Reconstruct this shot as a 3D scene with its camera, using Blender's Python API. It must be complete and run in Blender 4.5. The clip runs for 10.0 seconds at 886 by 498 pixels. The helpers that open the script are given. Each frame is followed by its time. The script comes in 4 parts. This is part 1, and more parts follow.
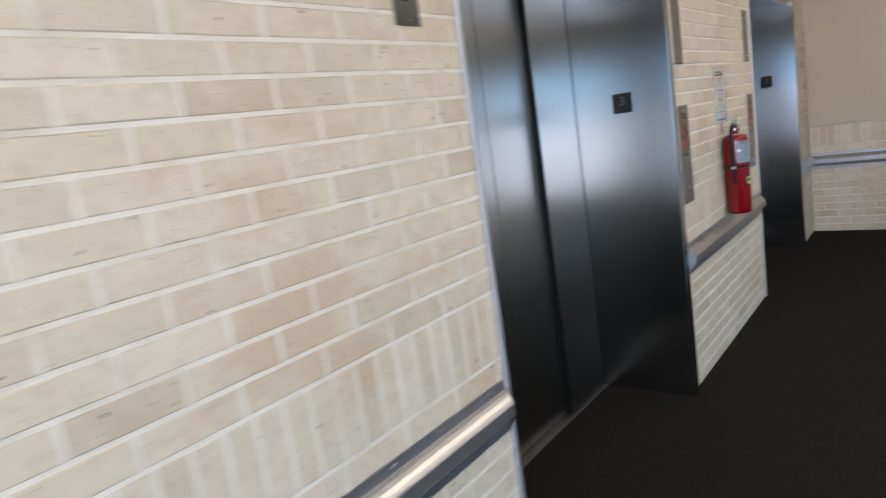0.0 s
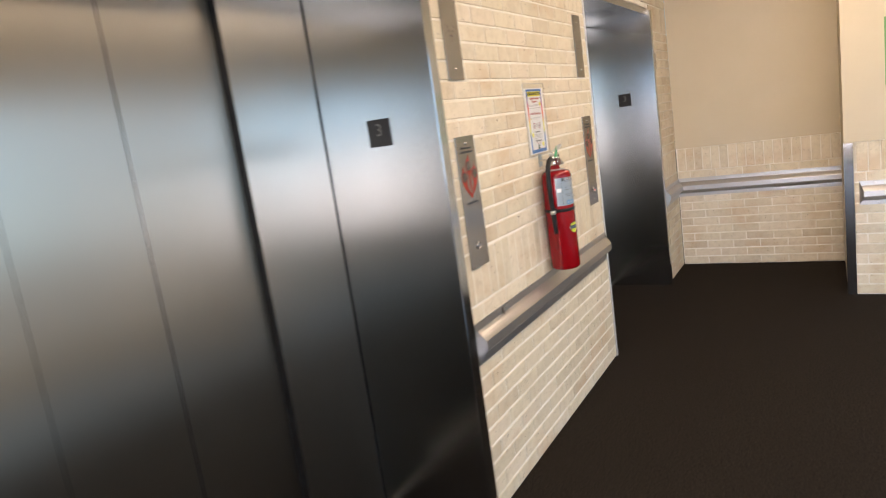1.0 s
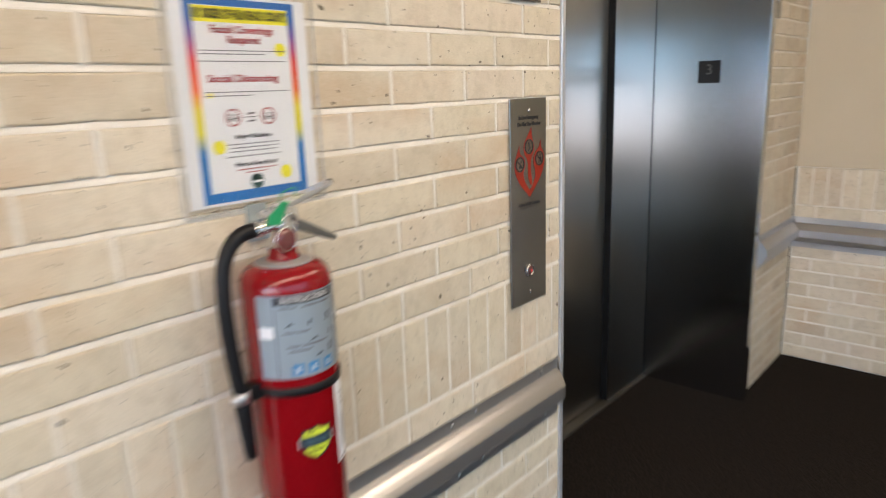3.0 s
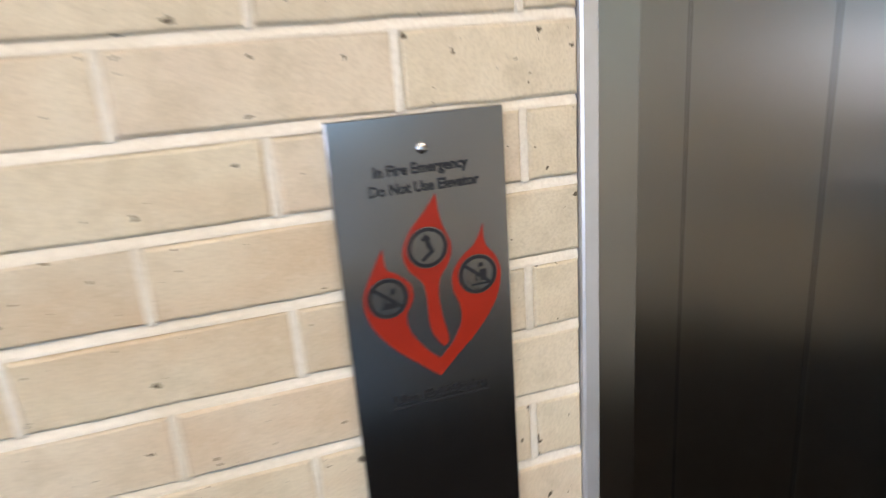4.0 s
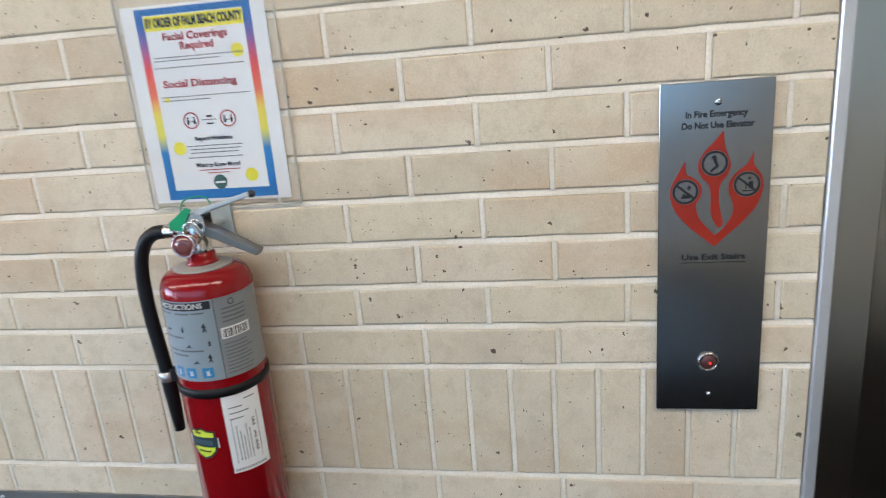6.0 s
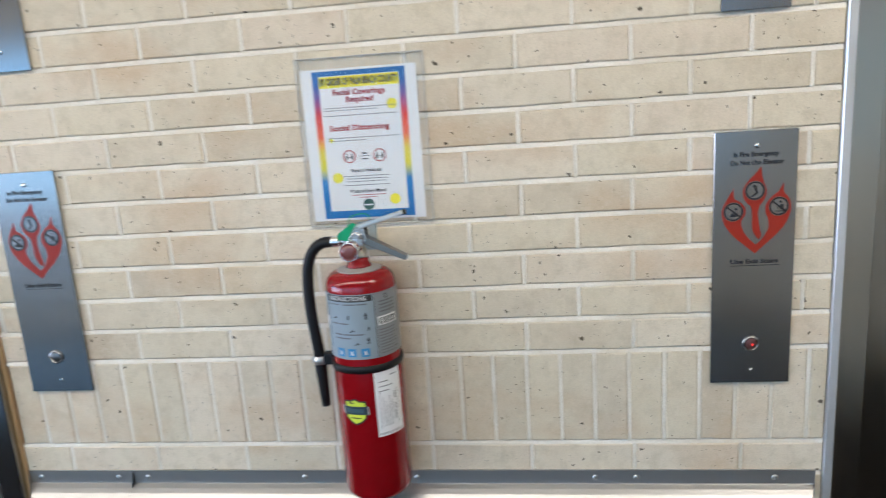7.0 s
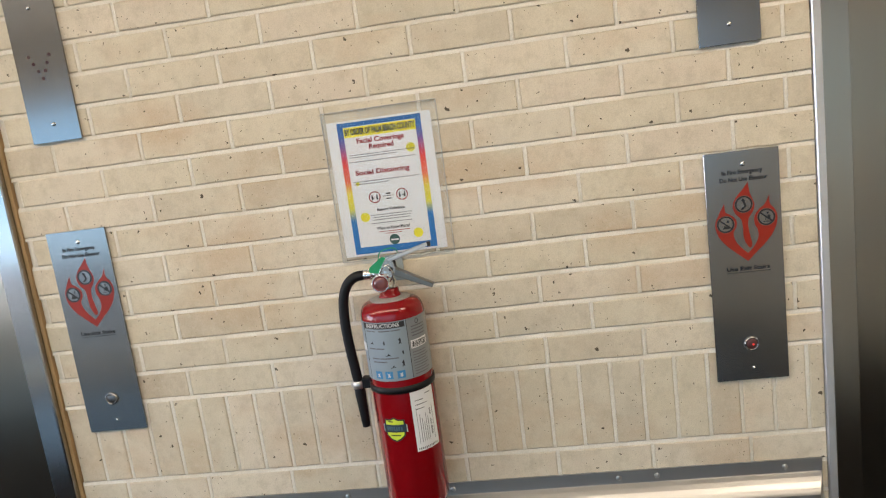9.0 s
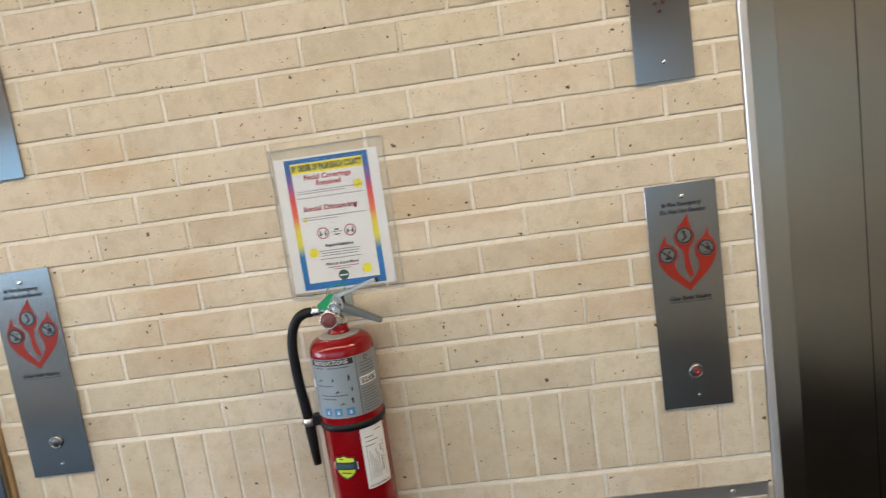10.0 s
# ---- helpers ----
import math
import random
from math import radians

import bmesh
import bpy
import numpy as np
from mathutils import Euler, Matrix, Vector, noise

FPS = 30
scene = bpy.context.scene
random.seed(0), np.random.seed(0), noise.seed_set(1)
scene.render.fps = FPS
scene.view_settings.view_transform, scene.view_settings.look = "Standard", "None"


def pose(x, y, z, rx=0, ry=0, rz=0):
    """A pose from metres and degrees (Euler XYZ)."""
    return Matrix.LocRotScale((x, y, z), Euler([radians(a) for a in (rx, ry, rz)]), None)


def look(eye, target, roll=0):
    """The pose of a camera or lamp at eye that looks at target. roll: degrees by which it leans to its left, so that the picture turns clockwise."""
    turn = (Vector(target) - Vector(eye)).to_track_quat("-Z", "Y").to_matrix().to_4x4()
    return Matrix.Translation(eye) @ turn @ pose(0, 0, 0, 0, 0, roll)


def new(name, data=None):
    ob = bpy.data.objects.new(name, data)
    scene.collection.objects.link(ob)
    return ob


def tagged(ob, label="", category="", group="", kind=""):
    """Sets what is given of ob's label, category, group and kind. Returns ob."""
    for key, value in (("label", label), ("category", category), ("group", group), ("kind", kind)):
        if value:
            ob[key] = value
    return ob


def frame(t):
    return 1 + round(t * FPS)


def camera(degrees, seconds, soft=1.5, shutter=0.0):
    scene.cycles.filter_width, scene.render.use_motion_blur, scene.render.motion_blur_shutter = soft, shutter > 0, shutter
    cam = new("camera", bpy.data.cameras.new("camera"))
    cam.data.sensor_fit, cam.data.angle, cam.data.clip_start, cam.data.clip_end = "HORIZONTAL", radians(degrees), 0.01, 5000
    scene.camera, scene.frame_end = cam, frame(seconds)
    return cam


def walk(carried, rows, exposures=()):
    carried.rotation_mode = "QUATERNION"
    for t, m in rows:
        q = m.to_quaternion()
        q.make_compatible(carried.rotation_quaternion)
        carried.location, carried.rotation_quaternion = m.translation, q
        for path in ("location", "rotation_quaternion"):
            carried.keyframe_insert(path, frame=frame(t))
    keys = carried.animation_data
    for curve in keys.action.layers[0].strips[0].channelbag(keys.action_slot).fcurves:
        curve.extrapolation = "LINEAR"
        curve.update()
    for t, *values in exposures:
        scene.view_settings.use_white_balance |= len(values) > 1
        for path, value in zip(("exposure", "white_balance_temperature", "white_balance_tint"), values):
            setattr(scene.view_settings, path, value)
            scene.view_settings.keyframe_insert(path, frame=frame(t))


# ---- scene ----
cam = camera(67.56, 10.0, soft=1.15, shutter=0.45)
PATH = [
    (0, (0.997, -3.855, 1.443), (-0.213, -2.301, 1.096), -8.51),
    (0.5, (0.996, -3.263, 1.448), (-0.078, -1.615, 1.088), -8.21),
    (1, (1.098, -2.657, 1.430), (0.086, -0.968, 1.077), -8.24),
    (1.5, (1.026, -2.071, 1.437), (-0.029, -0.413, 1.067), -7.60),
    (2, (1.047, -1.471, 1.409), (-0.038, 0.165, 1.028), -10.34),
    (2.5, (0.955, -0.961, 1.420), (-0.258, 0.576, 1.011), -3.74),
    (2.7, (0.911, -0.767, 1.415), (-0.294, 0.762, 0.954), -1.61),
    (3.8, (0.578, 0.511, 1.414), (-1.176, 1.338, 0.928), -5.06),
    (4, (0.489, 0.677, 1.439), (-1.335, 1.243, 0.843), -4.33),
    (4.5, (0.369, 0.864, 1.431), (-1.453, 0.833, 0.608), -4.39),
    (5, (0.546, 0.732, 1.434), (-1.309, 0.398, 0.767), -6.25),
    (5.5, (0.741, 0.591, 1.464), (-1.134, 0.297, 0.833), -5.40),
    (5.7, (0.807, 0.626, 1.448), (-1.067, 0.257, 0.855), -4.92),
    (6.8, (1.176, 0.458, 1.447), (-0.769, 0.260, 1.026), -3.97),
    (7, (1.224, 0.408, 1.461), (-0.718, 0.161, 1.050), -3.93),
    (7.5, (1.291, 0.268, 1.472), (-0.654, 0.040, 1.065), -4.39),
    (8, (1.334, 0.336, 1.478), (-0.612, 0.083, 1.091), -5.69),
    (8.5, (1.349, 0.367, 1.478), (-0.602, 0.111, 1.122), -6.71),
    (9, (1.348, 0.382, 1.486), (-0.611, 0.139, 1.161), -7.61),
    (9.5, (1.346, 0.397, 1.498), (-0.617, 0.161, 1.198), -8.33),
    (10, (1.348, 0.434, 1.509), (-0.627, 0.282, 1.233), -8.19),
]
EXPOSURES = [   # seconds, stops, kelvin, tint
    (0, -0.52, 5700, 13), (0.5, -0.28, 6150, 16), (1, 0.15, 6950, 19), (1.5, 0.25, 6850, 19), (2, 0.03, 7300, 18), (2.5, -0.03, 6750, 15),
    (4, 0.08, 6000, 15), (4.5, 0.25, 5800, 16), (5, -0.03, 5750, 12), (5.5, -0.15, 5650, 11), (7, -0.11, 5450, 10), (7.5, -0.27, 6150, 12), (10, -0.26, 6350, 12),
]
walk(cam, [(t, look(eye, target, roll)) for t, eye, target, roll in PATH], EXPOSURES)

# ---- world and light ----
world = bpy.data.worlds.new("World")
scene.world = world
world.use_nodes = True
_bg = world.node_tree.nodes["Background"]
_sky = world.node_tree.nodes.new("ShaderNodeTexSky")
_sky.sky_type, _sky.sun_disc = "NISHITA", False
_sky.sun_elevation, _sky.sun_rotation = radians(50), radians(200)
world.node_tree.links.new(_sky.outputs[0], _bg.inputs[0])
_bg.inputs[1].default_value = 0.1


def area_lamp(name, m, sx, sy, power, colour):
    d = bpy.data.lights.new(name, "AREA")
    d.shape, d.size, d.size_y, d.energy, d.color = "RECTANGLE", sx, sy, power, colour
    ob = new(name, d)
    ob.matrix_world = m
    return ob


CEIL = 2.62          # ceiling height
HALL_X = 3.4         # wall opposite the lifts
CARPET_X = 1.95       # edge of the carpet
SOUTH, FAR, NOOK = -6.2, 3.155, 2.24   # end with the window, end of the niche, wall beside the niche
NOOK_X = 1.185
BASE, COURSE, LENGTH, JOINT = 0.989, 0.0664, 0.2002, 0.0082   # top of the lower soldier course, brick sizes
SOLDIER = 0.190
A_END, B_START, B_END, D_START = -2.382, -0.7095, 0.953, 2.548  # ends of the brick piers
JAMB_1, JAMB_2 = -0.773, 2.493                                 # faces of the jambs beside the floor signs
JAMB_PROUD = 0.018                                              # how far the deep jambs stand out from the brick
DOOR_X, HEAD = -0.455, 2.03

LIGHTS = ((0.95, 1.65, 0.9, 18), (1.35, 0.3, 1.4, 20), (1.4, -1.15, 1.4, 23), (1.5, -2.95, 1.72, 31), (1.3, -4.8, 1.72, 30))   # unseen ceiling lights, the first added to brighten the niche: x, y, length, watts
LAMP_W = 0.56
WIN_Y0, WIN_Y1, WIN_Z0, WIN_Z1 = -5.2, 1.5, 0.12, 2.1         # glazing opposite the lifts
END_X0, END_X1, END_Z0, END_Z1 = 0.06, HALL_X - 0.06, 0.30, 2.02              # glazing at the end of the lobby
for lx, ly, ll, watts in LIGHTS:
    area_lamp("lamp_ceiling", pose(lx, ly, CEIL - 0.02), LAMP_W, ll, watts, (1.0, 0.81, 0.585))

# ---- materials ----


class Nodes:
    """A node tree in short."""

    def __init__(self, name):
        self.mat = bpy.data.materials.new(name)
        self.mat.use_nodes = True
        self.t = self.mat.node_tree
        self.b = self.t.nodes["Principled BSDF"]

    def link(self, a, b):
        self.t.links.new(a, b)

    def ramp(self, fac, stops, mode="LINEAR"):
        r = self.t.nodes.new("ShaderNodeValToRGB")
        r.color_ramp.interpolation = mode
        e = r.color_ramp.elements
        while len(e) < len(stops):
            e.new(0.5)
        for el, (p, c) in zip(e, stops):
            el.position = p
            el.color = (c, c, c, 1) if isinstance(c, (int, float)) else (*c, 1)
        self.link(fac, r.inputs[0])
        return r.outputs[0]

    def mix(self, fac, a, b, mode="MIX"):
        m = self.t.nodes.new("ShaderNodeMix")
        m.data_type, m.blend_type = "RGBA", mode
        for sock, v in ((m.inputs[0], fac), (m.inputs[6], a), (m.inputs[7], b)):
            if isinstance(v, (int, float)):
                sock.default_value = v
            elif isinstance(v, tuple):
                sock.default_value = (*v, 1)
            else:
                self.link(v, sock)
        return m.outputs[2]

    def math(self, op, a, b=0.0):
        m = self.t.nodes.new("ShaderNodeMath")
        m.operation = op
        for sock, v in ((m.inputs[0], a), (m.inputs[1], b)):
            if isinstance(v, (int, float)):
                sock.default_value = v
            else:
                self.link(v, sock)
        return m.outputs[0]

    def position(self, scale=(1, 1, 1)):
        g = self.t.nodes.new("ShaderNodeNewGeometry")
        m = self.t.nodes.new("ShaderNodeMapping")
        m.inputs["Scale"].default_value = scale
        self.link(g.outputs["Position"], m.inputs[0])
        return m.outputs[0]

    def noise(self, vec, scale, detail=3.0, rough=0.55):
        x = self.t.nodes.new("ShaderNodeTexNoise")
        x.inputs["Scale"].default_value, x.inputs["Detail"].default_value, x.inputs["Roughness"].default_value = scale, detail, rough
        self.link(vec, x.inputs["Vector"])
        return x.outputs[0]

    def voronoi(self, vec, scale, rand=1.0):
        x = self.t.nodes.new("ShaderNodeTexVoronoi")
        x.inputs["Scale"].default_value, x.inputs["Randomness"].default_value = scale, rand
        self.link(vec, x.inputs["Vector"])
        return x

    def bump(self, height, strength, distance):
        b = self.t.nodes.new("ShaderNodeBump")
        b.inputs["Strength"].default_value, b.inputs["Distance"].default_value = strength, distance
        self.link(height, b.inputs["Height"])
        self.link(b.outputs[0], self.b.inputs["Normal"])

    def base(self, sock):
        if isinstance(sock, tuple):
            self.b.inputs["Base Color"].default_value = (*sock, 1)
        else:
            self.link(sock, self.b.inputs["Base Color"])
        return self

    def set(self, rough=0.5, metal=0.0, spec=0.5, coat=0.0):
        for name, v in (("Roughness", rough), ("Metallic", metal), ("Specular IOR Level", spec), ("Coat Weight", coat)):
            if isinstance(v, (int, float)):
                self.b.inputs[name].default_value = v
            else:
                self.link(v, self.b.inputs[name])
        return self


def brick_material():
    k = Nodes("glazed_buff_brick")
    info = k.t.nodes.new("ShaderNodeObjectInfo")
    geo = k.t.nodes.new("ShaderNodeNewGeometry")
    rnd = k.math("FRACT", k.math("ADD", info.outputs["Random"], geo.outputs["Random Per Island"]))
    pos = k.position()
    tone = k.ramp(rnd, [(0.0, (0.526, 0.440, 0.321)), (0.06, (0.566, 0.484, 0.359)), (0.16, (0.596, 0.530, 0.398)), (0.3, (0.671, 0.592, 0.448)), (0.45, (0.646, 0.571, 0.421)), (0.6, (0.700, 0.617, 0.479)), (0.72, (0.660, 0.566, 0.441)), (0.84, (0.720, 0.639, 0.508)), (0.93, (0.596, 0.528, 0.403)), (1.0, (0.626, 0.537, 0.398))])
    # pale and olive clouds inside each brick, then broad orange-brown staining
    cloud = k.noise(pos, 11.0, 5.0, 0.65)
    c = k.mix(k.ramp(cloud, [(0.38, 0.0), (0.68, 0.6)]), tone, (0.735, 0.662, 0.512))
    c = k.mix(k.ramp(k.noise(pos, 27.0, 4.0, 0.7), [(0.48, 0.0), (0.70, 0.45)]), c, (0.46, 0.395, 0.275))
    stain = k.noise(k.position((1, 0.8, 1.5)), 2.7, 4.0, 0.6)
    c = k.mix(k.ramp(stain, [(0.52, 0.0), (0.66, 0.62)]), c, (0.56, 0.41, 0.26))
    c = k.mix(k.ramp(k.noise(pos, 75.0, 3.0, 0.7), [(0.54, 0.0), (0.74, 0.34)]), c, (0.72, 0.65, 0.54))
    grain = k.noise(pos, 420.0, 2.0)
    c = k.mix(k.ramp(grain, [(0.3, 0.20), (0.58, 0.0)]), c, (0.27, 0.21, 0.14))
    # iron spots of three sizes
    wob = k.t.nodes.new("ShaderNodeMix")
    wob.data_type, wob.blend_type = "RGBA", "ADD"
    wob.inputs[0].default_value = 0.012
    nz = k.t.nodes.new("ShaderNodeTexNoise")
    nz.inputs["Scale"].default_value = 150.0
    k.link(pos, nz.inputs["Vector"])
    k.link(pos, wob.inputs[6])
    k.link(nz.outputs["Color"], wob.inputs[7])
    spots = None
    for scale, size, share in ((15.0, 0.055, 0.22), (38.0, 0.085, 0.22), (75.0, 0.12, 0.20), (140.0, 0.17, 0.14)):
        v = k.voronoi(wob.outputs[2], scale)
        near = k.math("LESS_THAN", v.outputs["Distance"], size)
        sep = k.t.nodes.new("ShaderNodeSeparateColor")
        k.link(v.outputs["Color"], sep.inputs[0])
        few = k.math("LESS_THAN", sep.outputs[0], share)
        s = k.math("MULTIPLY", near, few)
        spots = s if spots is None else k.math("MAXIMUM", spots, s)
    c = k.mix(k.math("MULTIPLY", spots, 0.90), c, (0.055, 0.040, 0.022))
    k.base(c).set(rough=k.ramp(k.noise(pos, 35.0, 3.0), [(0.3, 0.52), (0.7, 0.68)]), spec=0.24)
    fine = k.noise(pos, 160.0, 4.0, 0.6)
    broad = k.noise(pos, 22.0, 2.0)
    h = k.math("SUBTRACT", k.math("ADD", k.math("MULTIPLY", fine, 0.35), k.math("MULTIPLY", broad, 1.5)), k.math("MULTIPLY", spots, 0.35))
    k.bump(h, 0.5, 0.0024)
    return k.mat


def mortar_material():
    k = Nodes("pale_mortar")
    pos = k.position()
    c = k.ramp(k.noise(pos, 14.0, 4.0), [(0.3, (0.735, 0.69, 0.60)), (0.7, (0.82, 0.78, 0.695))])
    # patches where the pointing took on the tone of the bricks
    c = k.mix(k.ramp(k.noise(pos, 5.5, 4.0, 0.6), [(0.47, 0.0), (0.64, 0.62)]), c, (0.61, 0.55, 0.43))
    c = k.mix(k.ramp(k.noise(pos, 300.0, 2.0), [(0.35, 0.25), (0.6, 0.0)]), c, (0.50, 0.44, 0.35))
    k.base(c).set(rough=0.85, spec=0.25)
    k.bump(k.math("ADD", k.noise(pos, 90.0, 5.0, 0.65), k.math("MULTIPLY", k.noise(pos, 18.0, 2.0), 0.8)), 0.5, 0.003)
    return k.mat


def plaster_material(name, a, b):
    k = Nodes(name)
    pos = k.position()
    k.base(k.ramp(k.noise(pos, 2.5, 4.0), [(0.3, a), (0.7, b)])).set(rough=0.62, spec=0.35)
    k.bump(k.noise(pos, 240.0, 3.0), 0.25, 0.0012)
    return k.mat


def steel_material(name, colour=(0.60, 0.59, 0.57), rough=0.26, stretch=(60, 60, 900), aniso=0.0, metal=1.0):
    """Brushed stainless: the grain is long across the smallest of the three scales."""
    k = Nodes(name)
    grain = k.noise(k.position(stretch), 1.0, 3.0)
    cloud = k.noise(k.position((3, 3, 1.2)), 1.0, 3.0)
    c = k.mix(k.ramp(grain, [(0.3, 0.0), (0.7, 0.05)]), colour, tuple(v * 0.72 for v in colour))
    r = k.math("ADD", k.ramp(grain, [(0.3, rough - 0.005), (0.7, rough + 0.005)]), k.ramp(cloud, [(0.35, 0.0), (0.75, 0.02)]))
    k.base(c).set(rough=r, metal=metal)
    if aniso:
        tan = k.t.nodes.new("ShaderNodeTangent")
        tan.direction_type, tan.axis = "RADIAL", "Z"
        k.link(tan.outputs[0], k.b.inputs["Tangent"])
        k.b.inputs["Anisotropic"].default_value = aniso
    return k.mat


def carpet_material():
    k = Nodes("dark_brown_carpet")
    pos = k.position()
    tuft = k.voronoi(pos, 210.0)
    c = k.ramp(k.noise(pos, 110.0, 4.0, 0.8), [(0.40, (0.0025, 0.002, 0.0016)), (0.62, (0.034, 0.026, 0.020))])
    c = k.mix(k.ramp(k.noise(pos, 1.6, 3.0), [(0.35, 0.0), (0.75, 0.3)]), c, (0.014, 0.011, 0.0085))
    k.base(c).set(rough=0.95, spec=0.12)
    k.bump(tuft.outputs["Distance"], 0.9, 0.006)
    return k.mat


def plain(name, colour, rough=0.5, metal=0.0, vary=0.12, coat=0.0, scale=40.0, spec=0.5):
    k = Nodes(name)
    f = k.noise(k.position(), scale, 3.0)
    lo = tuple(v * (1 - vary) for v in colour)
    k.base(k.ramp(f, [(0.3, lo), (0.7, colour)])).set(rough=k.ramp(f, [(0.3, max(0.02, rough - 0.04)), (0.7, min(1, rough + 0.05))]), metal=metal, spec=spec, coat=coat)
    return k.mat


def clear_material():
    k = Nodes("clear_plastic")
    k.base((0.98, 0.98, 0.975)).set(rough=0.025)
    k.b.inputs["Transmission Weight"].default_value = 1.0
    k.b.inputs["IOR"].default_value = 1.02
    k.b.inputs["Specular IOR Level"].default_value = 0.6
    k.b.inputs["Coat Weight"].default_value = 0.25
    return k.mat


def rainbow_material():
    """The printed border of the notice: blue, red, yellow and blue from top to bottom."""
    k = Nodes("printed_gradient")
    co = k.t.nodes.new("ShaderNodeTexCoord")
    sep = k.t.nodes.new("ShaderNodeSeparateXYZ")
    k.link(co.outputs["Object"], sep.inputs[0])
    f = k.math("DIVIDE", sep.outputs[2], 0.28)
    k.base(k.ramp(f, [(0.0, (0.02, 0.16, 0.47)), (0.27, (0.025, 0.19, 0.50)), (0.36, (0.75, 0.68, 0.04)), (0.47, (0.80, 0.66, 0.05)), (0.56, (0.80, 0.16, 0.05)), (0.70, (0.72, 0.05, 0.04)), (0.82, (0.20, 0.10, 0.33)), (0.90, (0.04, 0.12, 0.40)), (1.0, (0.025, 0.15, 0.42))])).set(rough=0.45)
    return k.mat


def glow_material(name, colour, strength):
    k = Nodes(name)
    k.base(colour).set(rough=0.4)
    k.b.inputs["Emission Color"].default_value = (*colour, 1)
    k.b.inputs["Emission Strength"].default_value = strength
    return k.mat


def outdoors_material(name, strength, horizon, low, sky=1.0, end_glow=True):
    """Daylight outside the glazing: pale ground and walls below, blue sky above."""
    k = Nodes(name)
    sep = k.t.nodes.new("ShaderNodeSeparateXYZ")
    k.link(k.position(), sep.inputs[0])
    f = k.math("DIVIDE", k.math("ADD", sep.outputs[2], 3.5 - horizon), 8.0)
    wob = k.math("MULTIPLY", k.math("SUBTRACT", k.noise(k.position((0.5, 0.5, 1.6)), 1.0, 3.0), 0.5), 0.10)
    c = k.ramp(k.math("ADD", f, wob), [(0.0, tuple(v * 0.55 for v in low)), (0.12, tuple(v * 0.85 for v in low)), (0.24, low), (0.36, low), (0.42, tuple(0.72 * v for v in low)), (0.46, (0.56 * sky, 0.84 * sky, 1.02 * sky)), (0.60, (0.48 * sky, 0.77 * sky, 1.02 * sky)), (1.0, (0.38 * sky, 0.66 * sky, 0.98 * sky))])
    # dimmer grey glow on the far side, added to suit the steel reflections
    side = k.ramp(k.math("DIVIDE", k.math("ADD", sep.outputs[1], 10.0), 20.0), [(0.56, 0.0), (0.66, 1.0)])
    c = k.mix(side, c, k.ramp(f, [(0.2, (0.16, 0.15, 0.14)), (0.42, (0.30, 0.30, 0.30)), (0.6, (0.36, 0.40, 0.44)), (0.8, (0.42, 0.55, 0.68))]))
    # brighter glow towards the end of the lobby, added to brighten the jambs
    if end_glow:
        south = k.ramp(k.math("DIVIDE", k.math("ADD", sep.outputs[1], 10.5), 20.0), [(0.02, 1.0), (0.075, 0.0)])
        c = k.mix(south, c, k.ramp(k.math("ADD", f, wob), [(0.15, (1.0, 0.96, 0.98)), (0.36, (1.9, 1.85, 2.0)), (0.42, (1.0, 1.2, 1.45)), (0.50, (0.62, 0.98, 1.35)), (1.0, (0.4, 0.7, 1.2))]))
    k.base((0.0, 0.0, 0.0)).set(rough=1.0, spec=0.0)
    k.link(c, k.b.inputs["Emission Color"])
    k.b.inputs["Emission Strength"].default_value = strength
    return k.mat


BRICK, MORTAR = brick_material(), mortar_material()
PLASTER = plaster_material("tan_plaster", (0.53, 0.46, 0.33), (0.56, 0.485, 0.35))
CEILING = plaster_material("ceiling_white", (0.78, 0.74, 0.66), (0.82, 0.78, 0.70))
STEEL_DOOR = steel_material("brushed_door_steel", (0.45, 0.43, 0.38), 0.28, (70, 900, 5), 0.9)
STEEL_JAMB = steel_material("brushed_jamb_steel", (0.49, 0.51, 0.53), 0.15, (900, 70, 5), 1.0)
STEEL_PLATE = steel_material("brushed_plate_steel", (0.35, 0.355, 0.36), 0.20, (60, 1100, 8), 0.75)
STEEL_RAIL = steel_material("brushed_rail_steel", (0.45, 0.447, 0.44), 0.34, (900, 6, 900), metal=0.84)
TRIM = plain("bright_anodised_trim", (0.73, 0.745, 0.77), 0.34, 0.65, vary=0.06)
CARPET = carpet_material()
OUTER_FLOOR = plain("polished_brown_floor", (0.055, 0.050, 0.043), 0.28, vary=0.25, scale=9.0)
DARK = plain("black_plastic", (0.012, 0.012, 0.013), 0.35)
RUBBER = plain("black_rubber", (0.008, 0.008, 0.009), 0.45, spec=0.28)
INK = plain("black_ink", (0.012, 0.012, 0.014), 0.5)
GREY_INK = plain("grey_ink", (0.13, 0.13, 0.14), 0.5)
ETCH = plain("etched_grey", (0.045, 0.045, 0.05), 0.5)
NUMERAL = plain("pale_grey_numeral", (0.13, 0.13, 0.125), 0.5)
RED_INK = plain("red_ink", (0.40, 0.02, 0.025), 0.5)
FLAME = plain("flame_orange", (0.31, 0.018, 0.004), 0.34, vary=0.10)
YELLOW = plain("yellow_ink", (0.86, 0.78, 0.03), 0.5, vary=0.05)
PAPER = plain("white_paper", (0.80, 0.80, 0.80), 0.55, vary=0.03)
CLEAR, RAINBOW = clear_material(), rainbow_material()
RED = plain("red_enamel", (0.23, 0.003, 0.006), 0.13, vary=0.08)
CHROME = plain("polished_chrome", (0.78, 0.78, 0.77), 0.12, 1.0, vary=0.08)
